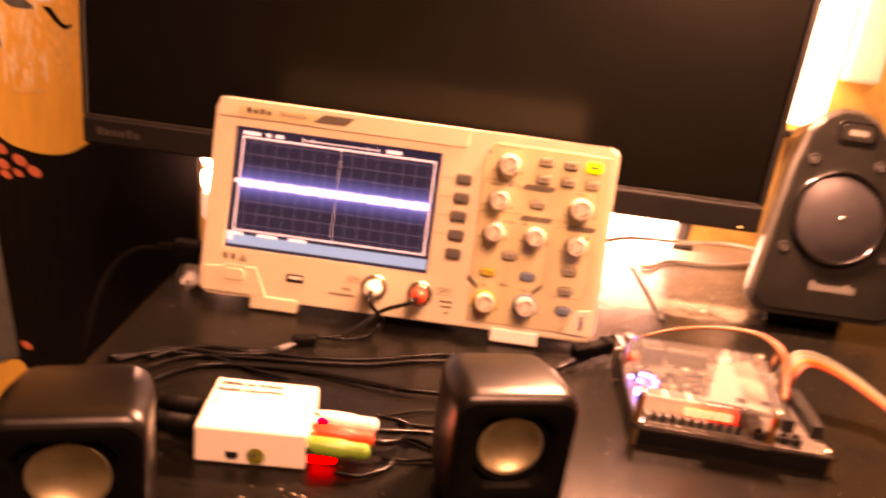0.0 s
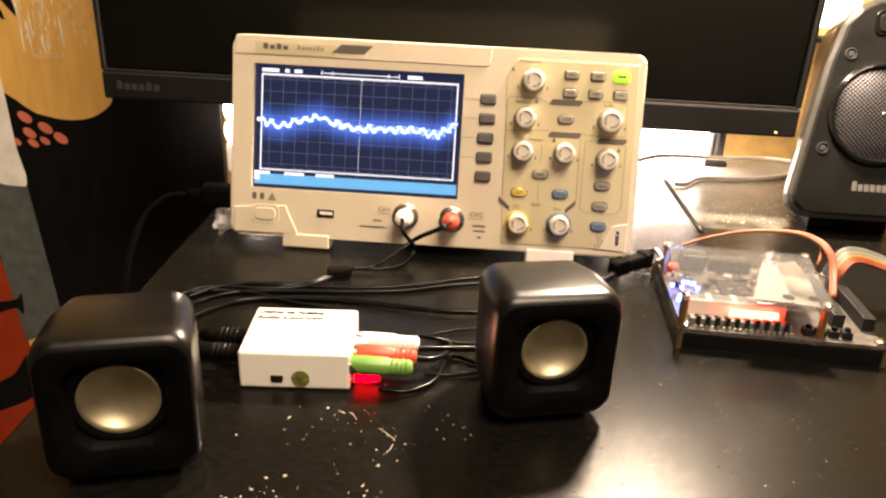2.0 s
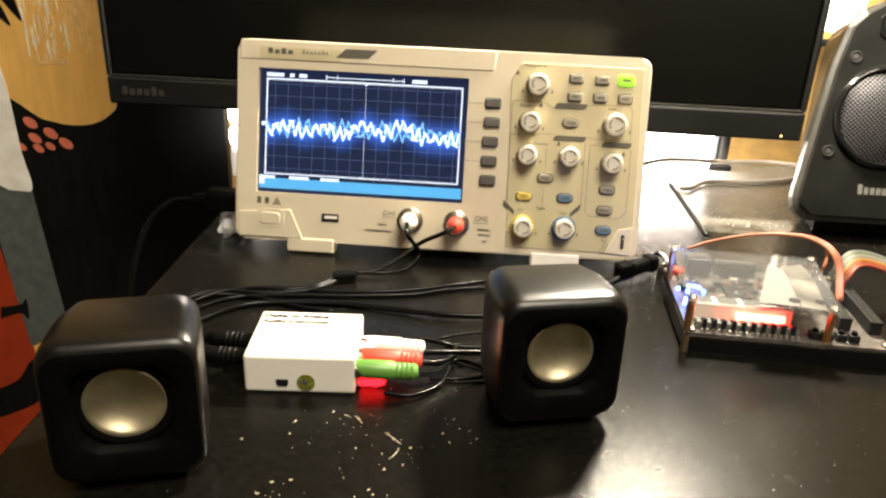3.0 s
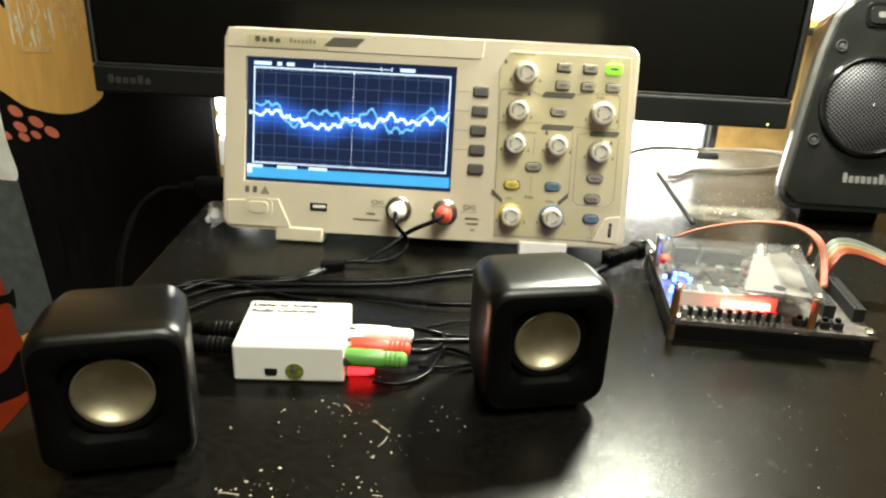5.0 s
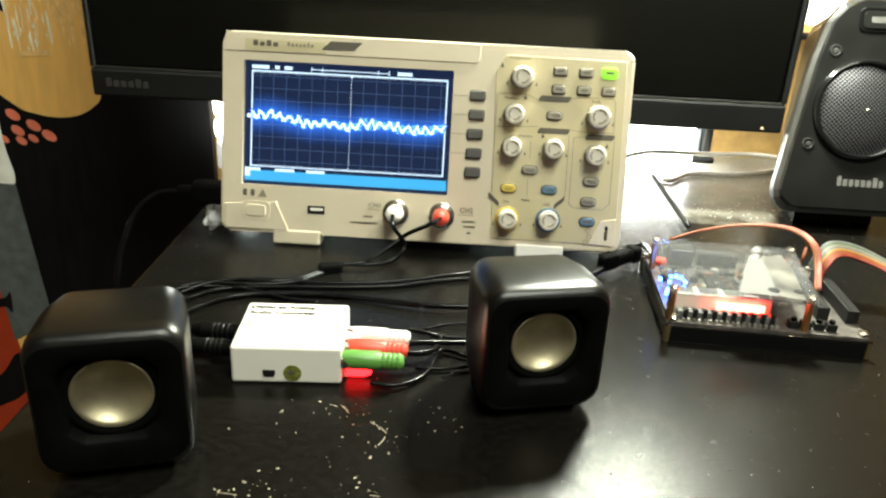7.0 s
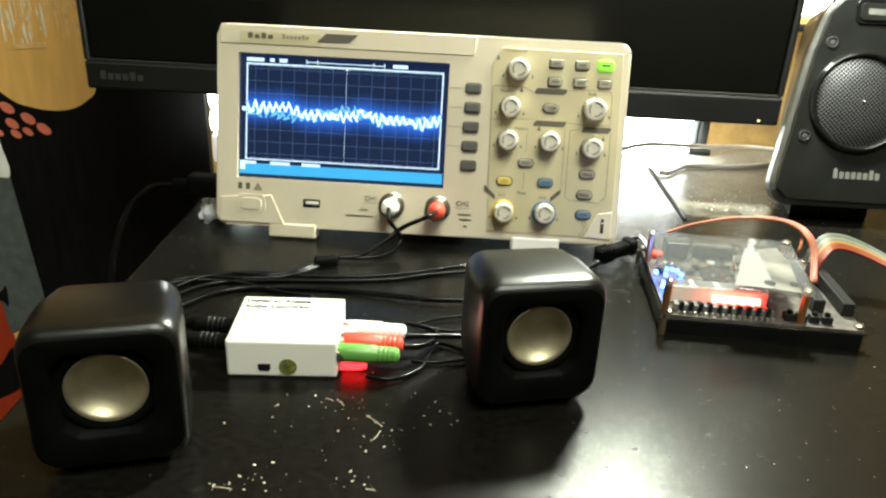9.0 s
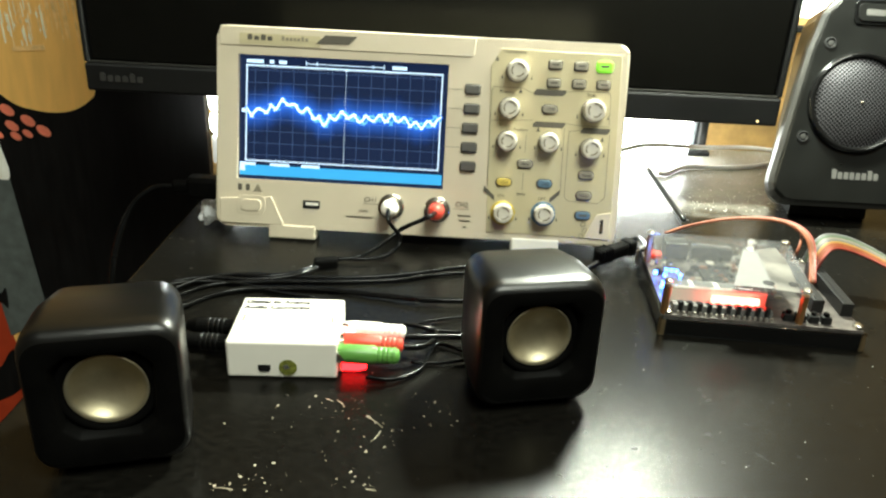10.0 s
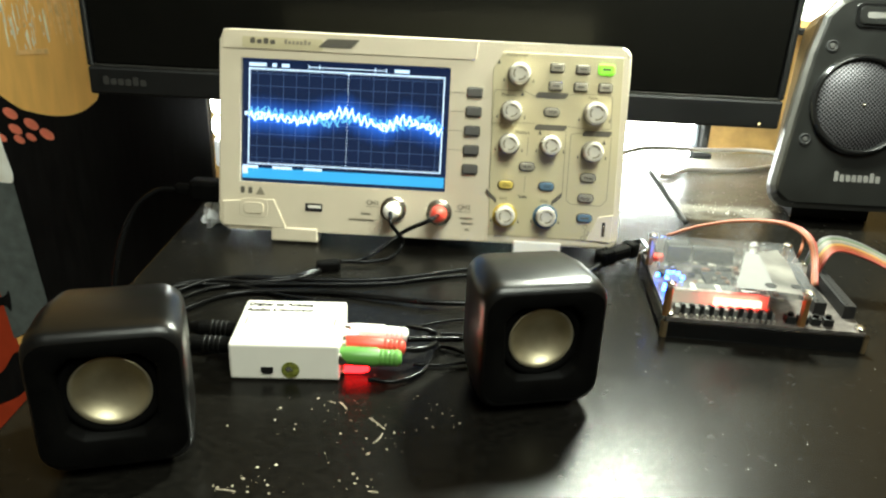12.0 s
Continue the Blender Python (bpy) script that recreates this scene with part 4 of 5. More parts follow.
    part("paper_label", prism([here((0.2268, -0.0524, 0.0350)), here((0.2023, -0.1116, 0.0350)), here((0.2258, -0.1138, 0.0350)), here((0.2343, -0.0570, 0.0350))], 0.0003, pose(0, 0, 0.0338)), LABEL_WHITE, k, "white label on the acrylic cover")
    # thin pale sheet stands in for the reflection beside the label
    part("painted_reflection", prism([here(p) for p in ((0.2345, -0.053, 0.035), (0.2265, -0.1135, 0.035), (0.2405, -0.1165, 0.035), (0.249, -0.073, 0.035), (0.250, -0.047, 0.035))], 0.0002, pose(0, 0, 0.0336)), PALE_REFLECTION, k, "pale reflection on the acrylic cover, painted as a thin sheet")
    part("reflection_spot", lathe([(0.0030, 0), (0.0030, 0.0002), (0, 0.0002)], pose(*here((0.2405, -0.1050, 0.0350)), 0.0339), 16), INK, k)
    part("label_spot", lathe([(0.0035, 0), (0.0035, 0.0002), (0, 0.0002)], pose(*here((0.2250, -0.1060, 0.0350)), 0.0342), 16), INK, k)
    return k


board()


# ---- large satellite speaker ----
def satellite():
    s = thing("satellite_speaker", pose(0.3635, 0.088, 0.0, -17), "dark grey satellite speaker with a round metal grille, on the desk", "speaker")
    def outline(g):
        left = [(-0.050 + g, 0.0195 + g), (-0.0570 + g, 0.0208 + g), (-0.0622 + g, 0.0250 + g), (-0.0650 + g, 0.0305 + g * 0.5), (-0.0662 + g, 0.038), (-0.0655 + g, 0.045), (-0.045 + g, 0.150), (-0.036 + g, 0.180), (-0.024 + g * 0.5, 0.196 - g), (-0.008, 0.203 - g)]
        return left + [(-x, z) for x, z in reversed(left)]
    body = bmesh.new()
    rows = []
    for y, g in ((0.010, 0.0030), (0.002, 0.0034), (0.0, 0.0052)):
        rows.append([body.verts.new((x, y, z)) for x, z in outline(g)])
    rows.insert(0, [body.verts.new((x * 0.55, 0.085, z * 0.85 + 0.030)) for x, z in outline(0.004)])
    n = len(rows[0])
    for a, b in zip(rows, rows[1:]):
        for k in range(n):
            body.faces.new((a[k], a[(k + 1) % n], b[(k + 1) % n], b[k]))
    body.faces.new(rows[-1]), body.faces.new(rows[0])
    part("cabinet", body, SPEAKER_GREY, s)
    # edge strip in lighter grey paints in the light on the cabinet's side
    rim = bmesh.new()
    loops = [[rim.verts.new((x, y, z)) for x, z in outline(g)] for y, g in ((0.016, 0.0026), (0.013, 0.0), (0.005, 0.0), (0.0022, 0.0034))]
    for a, b in zip(loops, loops[1:]):
        for k in range(n):
            rim.faces.new((a[k], a[(k + 1) % n], b[(k + 1) % n], b[k]))
    part("rim", rim, LIT_RIM_GREY, s, "lighter grey edge round the front, side light painted in")
    part("stand_foot", prism([(-0.034, 0.036), (0.034, 0.036), (0.030, 0.075), (-0.030, 0.075)], 0.034, pose(0, 0, 0.0, 17)), BLACK_MATTE, s)
    c = Matrix.Translation((0.0, 0.0, 0.108)) @ pose(0, 0, 0, 90)
    part("trim_ring", lathe([(0.0425, -0.001), (0.0425, 0.002), (0.0405, 0.0045), (0.0380, 0.0045), (0.0365, 0.001), (0.0365, -0.002)], c, 56), GLOSS_BLACK, s, "glossy black trim ring", True)
    part("grille", lathe([(0.0368, 0.0008), (0.030, 0.0030), (0.020, 0.0048), (0.010, 0.0058), (0, 0.0061)], c, 56), GRILLE, s, "perforated metal grille", True)
    # small steel stud added for the bright glint at the grille's centre
    part("glint_stud", lathe([(0.0016, 0.0058), (0.0014, 0.0068), (0.0007, 0.0074), (0, 0.0076)], c, 14), STEEL, s, smooth=True)
    for x, z in ((-0.0285, 0.156), (-0.0430, 0.078), (0.0285, 0.156), (0.0430, 0.078)):
        q = Matrix.Translation((x, 0, z)) @ pose(0, 0, 0, 90)
        part("screw_well", lathe([(0.0052, 0), (0.0052, 0.0008), (0.0040, 0.0012), (0.0032, 0.0004), (0, 0.0002)], q, 20), BLACK_MATTE, s)
        part("screw", lathe([(0.0022, 0.0004), (0.0022, 0.0010), (0, 0.0012)], q, 12), LOGO_GREY, s)
    part("badge_frame", prism(rounded(0.034, 0.020, 0.005, 4, 0.005, 0.182), 0.0015, face(0.0), 0.0005), GLOSS_BLACK, s)
    part("badge", prism(rounded(0.028, 0.014, 0.004, 4, 0.005, 0.182), 0.0010, face(0.0015), 0.0003), SPEAKER_GREY, s)
    part("badge_mark", prism(rounded(0.016, 0.005, 0.001, 2, 0.005, 0.182), 0.0002, face(0.0025)), LOGO_PALE, s)
    blocks("logo_mark", -0.016, 0.024, 0.0480, 0.0085, 8, face(0.0), LOGO_PALE, s, "pale maker's mark")


GRILLE = mat("perforated_grille", (0.10, 0.10, 0.11), 0.35, metal=0.7)


def perforate(m):
    nt = m.node_tree
    b = nt.nodes["Principled BSDF"]
    tc = nt.nodes.new("ShaderNodeTexCoord")
    v = nt.nodes.new("ShaderNodeTexVoronoi")
    v.voronoi_dimensions = "2D"
    turn = nt.nodes.new("ShaderNodeMapping")
    turn.inputs["Rotation"].default_value = (radians(90), 0, radians(45))
    v.inputs["Scale"].default_value = 400
    v.inputs["Randomness"].default_value = 0.0
    nt.links.new(tc.outputs["Object"], turn.inputs["Vector"])
    nt.links.new(turn.outputs["Vector"], v.inputs["Vector"])
    r = nt.nodes.new("ShaderNodeValToRGB")
    r.color_ramp.elements[0].position, r.color_ramp.elements[1].position = 0.38, 0.46
    r.color_ramp.elements[0].color, r.color_ramp.elements[1].color = (0.010, 0.010, 0.011, 1), (0.14, 0.137, 0.147, 1)
    nt.links.new(v.outputs["Distance"], r.inputs["Fac"])
    nt.links.new(r.outputs["Color"], b.inputs["Base Color"])


perforate(GRILLE)
satellite()


# ---- printed poster board behind the desk's end: plain colour shapes ----
def poster():
    y = 0.32
    p = thing("poster_board", pose(0, y, 0), "large black printed poster board with flat colour shapes", "poster")
    part("sheet", box(-0.60, 0.006, -0.12, 0.664, 0.012, 1.26, 0.001), P_BLACK, p)
    def shape(name, pts, material, lift=0.0):
        part(name, prism(pts, 0.0004, face(lift)), material, p)
    def curve(pts, n=6):
        return [(q.x, q.y) for q in smooth_line([(a, b, 0) for a, b in pts], n)]
    shape("tan_shape", curve([(-0.62, 0.40), (-0.62, 0.12), (-0.5102, 0.0246), (-0.4733, 0.0068), (-0.4333, 0.0056), (-0.4045, 0.0191), (-0.3921, 0.0406), (-0.385, 0.12), (-0.385, 0.40)]), P_TAN)
    # worn patch drawn extra pale: glare on the glossy canvas is painted in
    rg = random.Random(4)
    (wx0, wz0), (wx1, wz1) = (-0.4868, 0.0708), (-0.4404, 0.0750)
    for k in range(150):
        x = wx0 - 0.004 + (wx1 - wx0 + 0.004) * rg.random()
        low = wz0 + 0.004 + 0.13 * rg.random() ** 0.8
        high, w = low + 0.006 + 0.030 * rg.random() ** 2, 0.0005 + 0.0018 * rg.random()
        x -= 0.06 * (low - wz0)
        shape("worn_glare_streak", [(x, low), (x + w, low + 0.002), (x + w * 0.8 - 0.001, high), (x - 0.001, high - 0.003)], P_WORN_GLARE if k % 3 else P_FAINT_GLARE, 0.00006 + 0.000004 * k)
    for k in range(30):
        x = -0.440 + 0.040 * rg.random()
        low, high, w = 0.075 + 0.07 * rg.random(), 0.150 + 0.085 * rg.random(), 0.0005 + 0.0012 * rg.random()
        shape("faint_glare_streak", [(x, low), (x + w, low + 0.004), (x + w * 0.8 - 0.004, high), (x - 0.004, high - 0.006)], P_FAINT_GLARE, 0.00006 + 0.000006 * k)
    shape("worn_glare_bar", [(wx0 + 0.004, wz0 + 0.002), (wx1 - 0.004, wz1 + 0.001), (wx1 - 0.005, wz1 + 0.007), (wx0 + 0.004, wz0 + 0.007)], P_FAINT_GLARE, 0.0008)
    shape("white_drop", curve([(-0.4420, 0.2352), (-0.4615, 0.2071), (-0.4573, 0.1859), (-0.4418, 0.1756), (-0.4173, 0.1894), (-0.3971, 0.2315), (-0.395, 0.30), (-0.45, 0.30)]), P_CREAM, 0.0006)
    shape("grey_stroke", curve([(-0.4873, 0.2119), (-0.4958, 0.1961), (-0.4825, 0.1690), (-0.4525, 0.1688), (-0.4710, 0.1821), (-0.4747, 0.2064)]), P_GREY, 0.0010)
    shape("dark_stroke", curve([(-0.4423, 0.1713), (-0.4210, 0.1505), (-0.4092, 0.1562), (-0.4205, 0.1556), (-0.4342, 0.1717)]), P_BLACK, 0.0012)
    shape("dark_spot", curve([(-0.5402, 0.2121), (-0.5294, 0.1943), (-0.5118, 0.2014), (-0.5130, 0.2166), (-0.5326, 0.2186)]), P_BLACK, 0.0012)
    shape("dark_fan", curve([(-0.5607, 0.1864), (-0.5299, 0.1663), (-0.5059, 0.1165), (-0.5249, 0.1283), (-0.5555, 0.1297), (-0.5684, 0.1354)]), P_BLACK, 0.0012)
    shape("dark_fan", curve([(-0.5694, 0.1288), (-0.5410, 0.1110), (-0.5347, 0.0816), (-0.5503, 0.0939), (-0.5754, 0.0890)]), P_BLACK, 0.0012)
    shape("dark_wedge", curve([(-0.5155, 0.1481), (-0.5010, 0.1553), (-0.4916, 0.1219), (-0.5008, 0.1297)]), P_BLACK, 0.0012)
    for (x, z), r in (((-0.5027, 0.0045), .0085), ((-0.4798, -0.0070), .0085), ((-0.5001, -0.0142), .0078), ((-0.4628, -0.0183), .0085), ((-0.4827, -0.0228), .0060), ((-0.4976, -0.0264), .0065), ((-0.5186, -0.0255), .0060), ((-0.4866, -0.2522), .0070)):
        shape("coral_dot", [(x + r * math.cos(k * math.pi / 8), z + r * 0.82 * math.sin(k * math.pi / 8 - 0.4)) for k in range(16)], P_PINK, 0.0006)
    shape("cream_band", curve([(-0.5825, 0.0885), (-0.5398, 0.0946), (-0.5246, 0.0518), (-0.5197, -0.0324), (-0.5137, -0.0724), (-0.5240, -0.0845), (-0.5560, -0.0758), (-0.5815, -0.0482), (-0.5953, 0.0050)]), P_CREAM, 0.0008)
    shape("grey_band", [(-0.5789, -0.0553), (-0.5530, -0.0809), (-0.5149, -0.0823), (-0.4978, -0.2702), (-0.5549, -0.3018)], P_GREY, 0.0010)
    shape("tan_tip", curve([(-0.5517, -0.3014), (-0.4983, -0.2745), (-0.4870, -0.3165), (-0.5245, -0.3832), (-0.5440, -0.3763)]), P_TAN, 0.0008)
    shape("red_field", [(-0.6244, -0.0404), (-0.5827, -0.0818), (-0.5550, -0.2716), (-0.5440, -0.3763), (-0.5301, -0.5074), (-0.5341, -0.7065), (-0.7367, -0.7354)], P_RED, 0.0006)
    shape("tan_arc", curve([(-0.4880, -0.3036), (-0.4506, -0.2799), (-0.3930, -0.2852), (-0.4220, -0.3097), (-0.4779, -0.3200)]), P_TAN, 0.0006)
    shape("black_blot", curve([(-0.6380, -0.3849), (-0.5850, -0.3580), (-0.5591, -0.3248), (-0.5398, -0.3252), (-0.5325, -0.3496), (-0.5591, -0.3881), (-0.5951, -0.4096), (-0.6483, -0.4327)]), P_BLACK, 0.0014)
    shape("black_spike", curve([(-0.5416, -0.4244), (-0.5733, -0.4656), (-0.6105, -0.4885), (-0.6135, -0.5038), (-0.5873, -0.4966), (-0.6247, -0.5828), (-0.6050, -0.5918), (-0.5477, -0.4833)]), P_BLACK, 0.0014)
    shape("black_spike", curve([(-0.5856, -0.2454), (-0.5581, -0.2394), (-0.5489, -0.2306), (-0.5507, -0.2597), (-0.5605, -0.2520), (-0.5890, -0.2623)]), P_BLACK, 0.0014)


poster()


# ---- white things behind the oscilloscope ----
bar = thing("light_bar", pose(0, 0.300, 0), "long glowing white light bar standing on the desk behind the oscilloscope", "light bar")
GLOWING = mat("lit_diffuser", (0.8, 0.8, 0.8), 0.4, vary=0.02, emit=(1.0, 0.98, 0.95), power=22.0)
part("diffuser", box(0.0135, 0.0, 0.0385, 0.527, 0.050, 0.024, 0.008, 4), GLOWING, bar)
part("diffuser", box(0.0135, 0.0, 0.0130, 0.527, 0.050, 0.024, 0.008, 4), GLOWING, bar)
part("seam", box(0.011, 0.002, 0.0258, 0.515, 0.046, 0.0030), WHITE_PL, bar)
# block added below the bar; its own glow brightens the gap there
part("glowing_filler", box(-0.230, 0.0, -0.018, 0.040, 0.040, 0.034, 0.004), mat("dim_glow_white", (0.8, 0.8, 0.8), 0.4, vary=0.02, emit=(1.0, 0.97, 0.92), power=0.55), bar, "added white block with its own dim glow, hanging past the desk's end")


wad = bmesh.new()
bmesh.ops.create_icosphere(wad, subdivisions=3, radius=1.0)
for v in wad.verts:
    v.co = Vector((v.co.x * 0.008, v.co.y * 0.034, v.co.z * 0.010)) * (1 + 0.4 * noise.noise(v.co * 3.4)) + Vector((-0.1640, 0.044, 0.0090))
    v.co.z = max(v.co.z, 0.0003)
film = mat("milky_film", (0.84, 0.85, 0.86), 0.5, vary=0.03, bump=0.3, bump_scale=90)
nt = film.node_tree
through_light, blend = nt.nodes.new("ShaderNodeBsdfTranslucent"), nt.nodes.new("ShaderNodeMixShader")
through_light.inputs["Color"].default_value = (0.9, 0.91, 0.92, 1)
blend.inputs[0].default_value = 0.65
nt.links.new(nt.nodes["Principled BSDF"].outputs[0], blend.inputs[1])
nt.links.new(through_light.outputs[0], blend.inputs[2])
nt.links.new(blend.outputs[0], nt.nodes["Material Output"].inputs["Surface"])
tagged(part("crumpled_film", wad, film), "crumpled white plastic film beside the oscilloscope", "plastic film")

# ---- cables and wires ----
def cable(name, pts, r, material, label, category="cable", group=""):
    return tagged(part(name, tube(pts, r), material, smooth=True), label, category, group)


def on_face(p, out):
    m = scope.matrix_world
    return tuple(m @ Vector((p[0], -out, p[1])))


bpy.context.view_layer.update()
cable("probe_lead", [on_face(CH1, 0.022), on_face((CH1[0] + 0.002, CH1[1] - 0.008), 0.030), (-0.0081, -0.0155, 0.0120), (-0.0160, -0.0265, 0.0040), (-0.0334, -0.0349, 0.0030), (-0.0517, -0.0355, 0.0030)], 0.0016, CABLE, "thin black probe lead from the white plug")
cable("probe_lead", [on_face(CH2, 0.022), on_face((CH2[0] - 0.006, CH2[1] - 0.003), 0.034), (-0.0076, -0.0091, 0.0180), (-0.0212, -0.0179, 0.0090), (-0.0358, -0.0324, 0.0040), (-0.0514, -0.0375, 0.0030)], 0.0017, CABLE, "thin black probe lead from the red plug")
joint = thing("cable_joint", Matrix.Translation((-0.0576, -0.0475, 0.0045)) @ pose(0, 0, 0, 0, 0, 18), "small black moulded joint on the probe cable", "cable joint")
part("shell", box(0, 0, 0, 0.017, 0.008, 0.0075, 0.002), BLACK_PL, joint)
cable("probe_cable", [(-0.0618, -0.0468, 0.0030), (-0.0744, -0.0627, 0.0030), (-0.0917, -0.0714, 0.0030), (-0.1219, -0.0738, 0.0030), (-0.1441, -0.0874, 0.0030), (-0.1712, -0.1036, 0.0030)], 0.0019, CABLE, "black cable lying across the desk")
cable("probe_cable", [(-0.0605, -0.0495, 0.0030), (-0.0767, -0.0693, 0.0030), (-0.1051, -0.0786, 0.0030), (-0.1344, -0.0823, 0.0045), (-0.1542, -0.0905, 0.0030)], 0.0017, CABLE, "black cable lying across the desk")
cable("speaker_cable", [(-0.1484, -0.0961, 0.0020), (-0.1304, -0.0827, 0.0050), (-0.1045, -0.0675, 0.0020), (-0.0693, -0.0680, 0.0020), (-0.0275, -0.0622, 0.0020), (0.0029, -0.0524, 0.0020), (0.0262, -0.0417, 0.0020), (0.0502, -0.0305, 0.0020)], 0.0016, CABLE, "black cable lying across the desk")
cable("speaker_cable", [(-0.1467, -0.1103, 0.0020), (-0.1254, -0.0870, 0.0020), (-0.0937, -0.0784, 0.0020), (-0.0453, -0.0717, 0.0020), (-0.0078, -0.0639, 0.0020), (0.0187, -0.0521, 0.0020), (0.0503, -0.0420, 0.0020)], 0.0016, CABLE, "black cable lying across the desk")
cable("speaker_cable", [(-0.1357, -0.1203, 0.0020), (-0.1148, -0.0964, 0.0020), (-0.0875, -0.0878, 0.0020), (-0.0506, -0.0844, 0.0020), (-0.0124, -0.0895, 0.0030), (0.0175, -0.0939, 0.0040), (0.0504, -0.0912, 0.0040)], 0.0021, CABLE, "thick black cable lying across the desk")
cable("speaker_cable", [(-0.1670, -0.1051, 0.0020), (-0.1433, -0.0893, 0.0040), (-0.1114, -0.0834, 0.0020), (-0.0786, -0.0932, 0.0020), (-0.0557, -0.0966, 0.0020)], 0.0014, CABLE, "thin black cable lying across the desk")
cable("plug_wire", [(0.0057, -0.1412, 0.0120), (0.0166, -0.1332, 0.0060), (0.0302, -0.1317, 0.0030), (0.0506, -0.1288, 0.0020)], 0.0014, CABLE, "black wire from the white audio plug")
cable("plug_wire", [(0.0078, -0.1561, 0.0120), (0.0210, -0.1510, 0.0100), (0.0339, -0.1442, 0.0070), (0.0505, -0.1370, 0.0040)], 0.0018, CABLE, "black wire from the red audio plug")
cable("plug_wire", [(0.0057, -0.1669, 0.0120), (0.0170, -0.1628, 0.0100), (0.0238, -0.1523, 0.0080), (0.0253, -0.1354, 0.0040), (0.0196, -0.1257, 0.0020)], 0.0019, CABLE, "black wire from the green audio plug")
cable("plug_wire", [(-0.0097, -0.1870, 0.0040), (0.0054, -0.1859, 0.0030), (0.0181, -0.1734, 0.0020), (0.0232, -0.1549, 0.0020), (0.0275, -0.1449, 0.0020), (0.0475, -0.1538, 0.0020)], 0.0013, CABLE, "thin black wire curling round the audio plugs")
cable("plug_wire", [(0.0128, -0.1664, 0.0020), (0.0286, -0.1652, 0.0020), (0.0507, -0.1583, 0.0020)], 0.0012, CABLE, "thin black wire beside the speaker")
cable("plug_wire", [(0.0109, -0.1240, 0.0020), (0.0294, -0.1138, 0.0020), (0.0505, -0.1074, 0.0020)], 0.0010, CABLE, "thin black wire beside the speaker")
cable("optical_cable", [(-0.116, -0.1560, 0.011), (-0.135, -0.152, 0.010), (-0.160, -0.14, 0.006), (-0.19, -0.12, -0.02)], 0.0022, CABLE, "black cable from the converter's side")
cable("optical_cable", [(-0.118, -0.1725, 0.011), (-0.140, -0.172, 0.010), (-0.165, -0.165, 0.006), (-0.19, -0.15, -0.02)], 0.0024, CABLE, "black cable from the converter's side")
# mains lead at the side of the oscilloscope
plug = thing("mains_plug", pose(-0.168, 0.022, 0.031, 0, 0, 0), "black mains plug in the oscilloscope's side", "plug")
part("body", box(0.002, 0, 0, 0.024, 0.016, 0.017, 0.003), BLACK_PL, plug)
part("boot", box(-0.016, 0, -0.001, 0.014, 0.009, 0.010, 0.003), BLACK_PL, plug)
cable("mains_lead", [(-0.188, 0.022, 0.030), (-0.206, 0.019, 0.028), (-0.222, 0.008, 0.012), (-0.232, -0.01, -0.03), (-0.238, -0.02, -0.12)], 0.0024, CABLE, "black mains lead hanging over the desk's edge")
# lead at the board
lead = thing("power_plug", Matrix.Translation((0.1488, -0.0072, 0.0080)) @ pose(0, 0, 0, 0, 0, 40), "black moulded power plug beside the board", "plug")
part("body", box(0, 0, 0, 0.032, 0.0100, 0.0105, 0.0028), BLACK_PL, lead)
for q in range(4):
    part("grip_rib", box(-0.004 - 0.0032 * q, 0, 0, 0.0013, 0.0108, 0.0112, 0.0004), BLACK_PL, lead)
part("collar", box(0.019, 0, 0, 0.009, 0.0125, 0.0125, 0.0025), BLACK_PL, lead)
cable("power_lead", [(0.1657, 0.0171, 0.0080), (0.1744, 0.0182, 0.0100), (0.172, -0.022, 0.018)], 0.0020, CABLE, "short black lead into the board")
cable("power_lead", [(0.1363, -0.0273, 0.0080), (0.1250, -0.0338, 0.0040), (0.1119, -0.0448, 0.0030), (0.0940, -0.0455, 0.0030), (0.0705, -0.0356, 0.0030), (0.0421, -0.0377, 0.0030)], 0.0022, CABLE, "black lead behind the speaker")
cable("thin_rod", [(0.194, 0.105, 0.040), (0.2025, 0.070, 0.0304), (0.2110, 0.0350, 0.0208)], 0.0020, SPEAKER_GREY, "thin dark grey rod leaning behind the board", "rod")
cable("white_cable", [(0.1512, 0.1721, 0.0200), (0.1807, 0.1947, 0.0280), (0.2079, 0.2104, 0.0320), (0.2367, 0.2255, 0.0300), (0.2908, 0.2705, 0.0180), (0.3556, 0.3331, 0.0040), (0.3872, 0.3277, 0.0040), (0.4207, 0.3182, 0.0040)], 0.0024, WHITE_CABLE, "grey-white cable lying on the desk")
cable("white_cable", [(0.2324, 0.2173, 0.0030), (0.2421, 0.2172, 0.0030), (0.2655, 0.2428, 0.0030), (0.3053, 0.2483, 0.0030), (0.3381, 0.2584, 0.0030), (0.3695, 0.2767, 0.0030), (0.4130, 0.2978, 0.0030)], 0.0026, WHITE_CABLE, "grey-white cable lying on the desk")
# jumper wires of the board
for q, (m, dx) in enumerate(((ORANGE, 0.0), (BROWN_WIRE, 0.0022), (RED_W, 0.0040))):
    cable("jumper_wire", [(x + dx, y + dx * 0.6, z) for x, y, z in ((0.1815, -0.0220, 0.0316), (0.2015, -0.0180, 0.0378), (0.2283, -0.0180, 0.0438), (0.2535, -0.0220, 0.0461), (0.2664, -0.0300, 0.0449), (0.2716, -0.0420, 0.0409), (0.2722, -0.0520, 0.0328), (0.2667, -0.0720, 0.0210))], 0.0011, m, "thin orange and brown jumper wire over the board", "wire", "jumper wires")
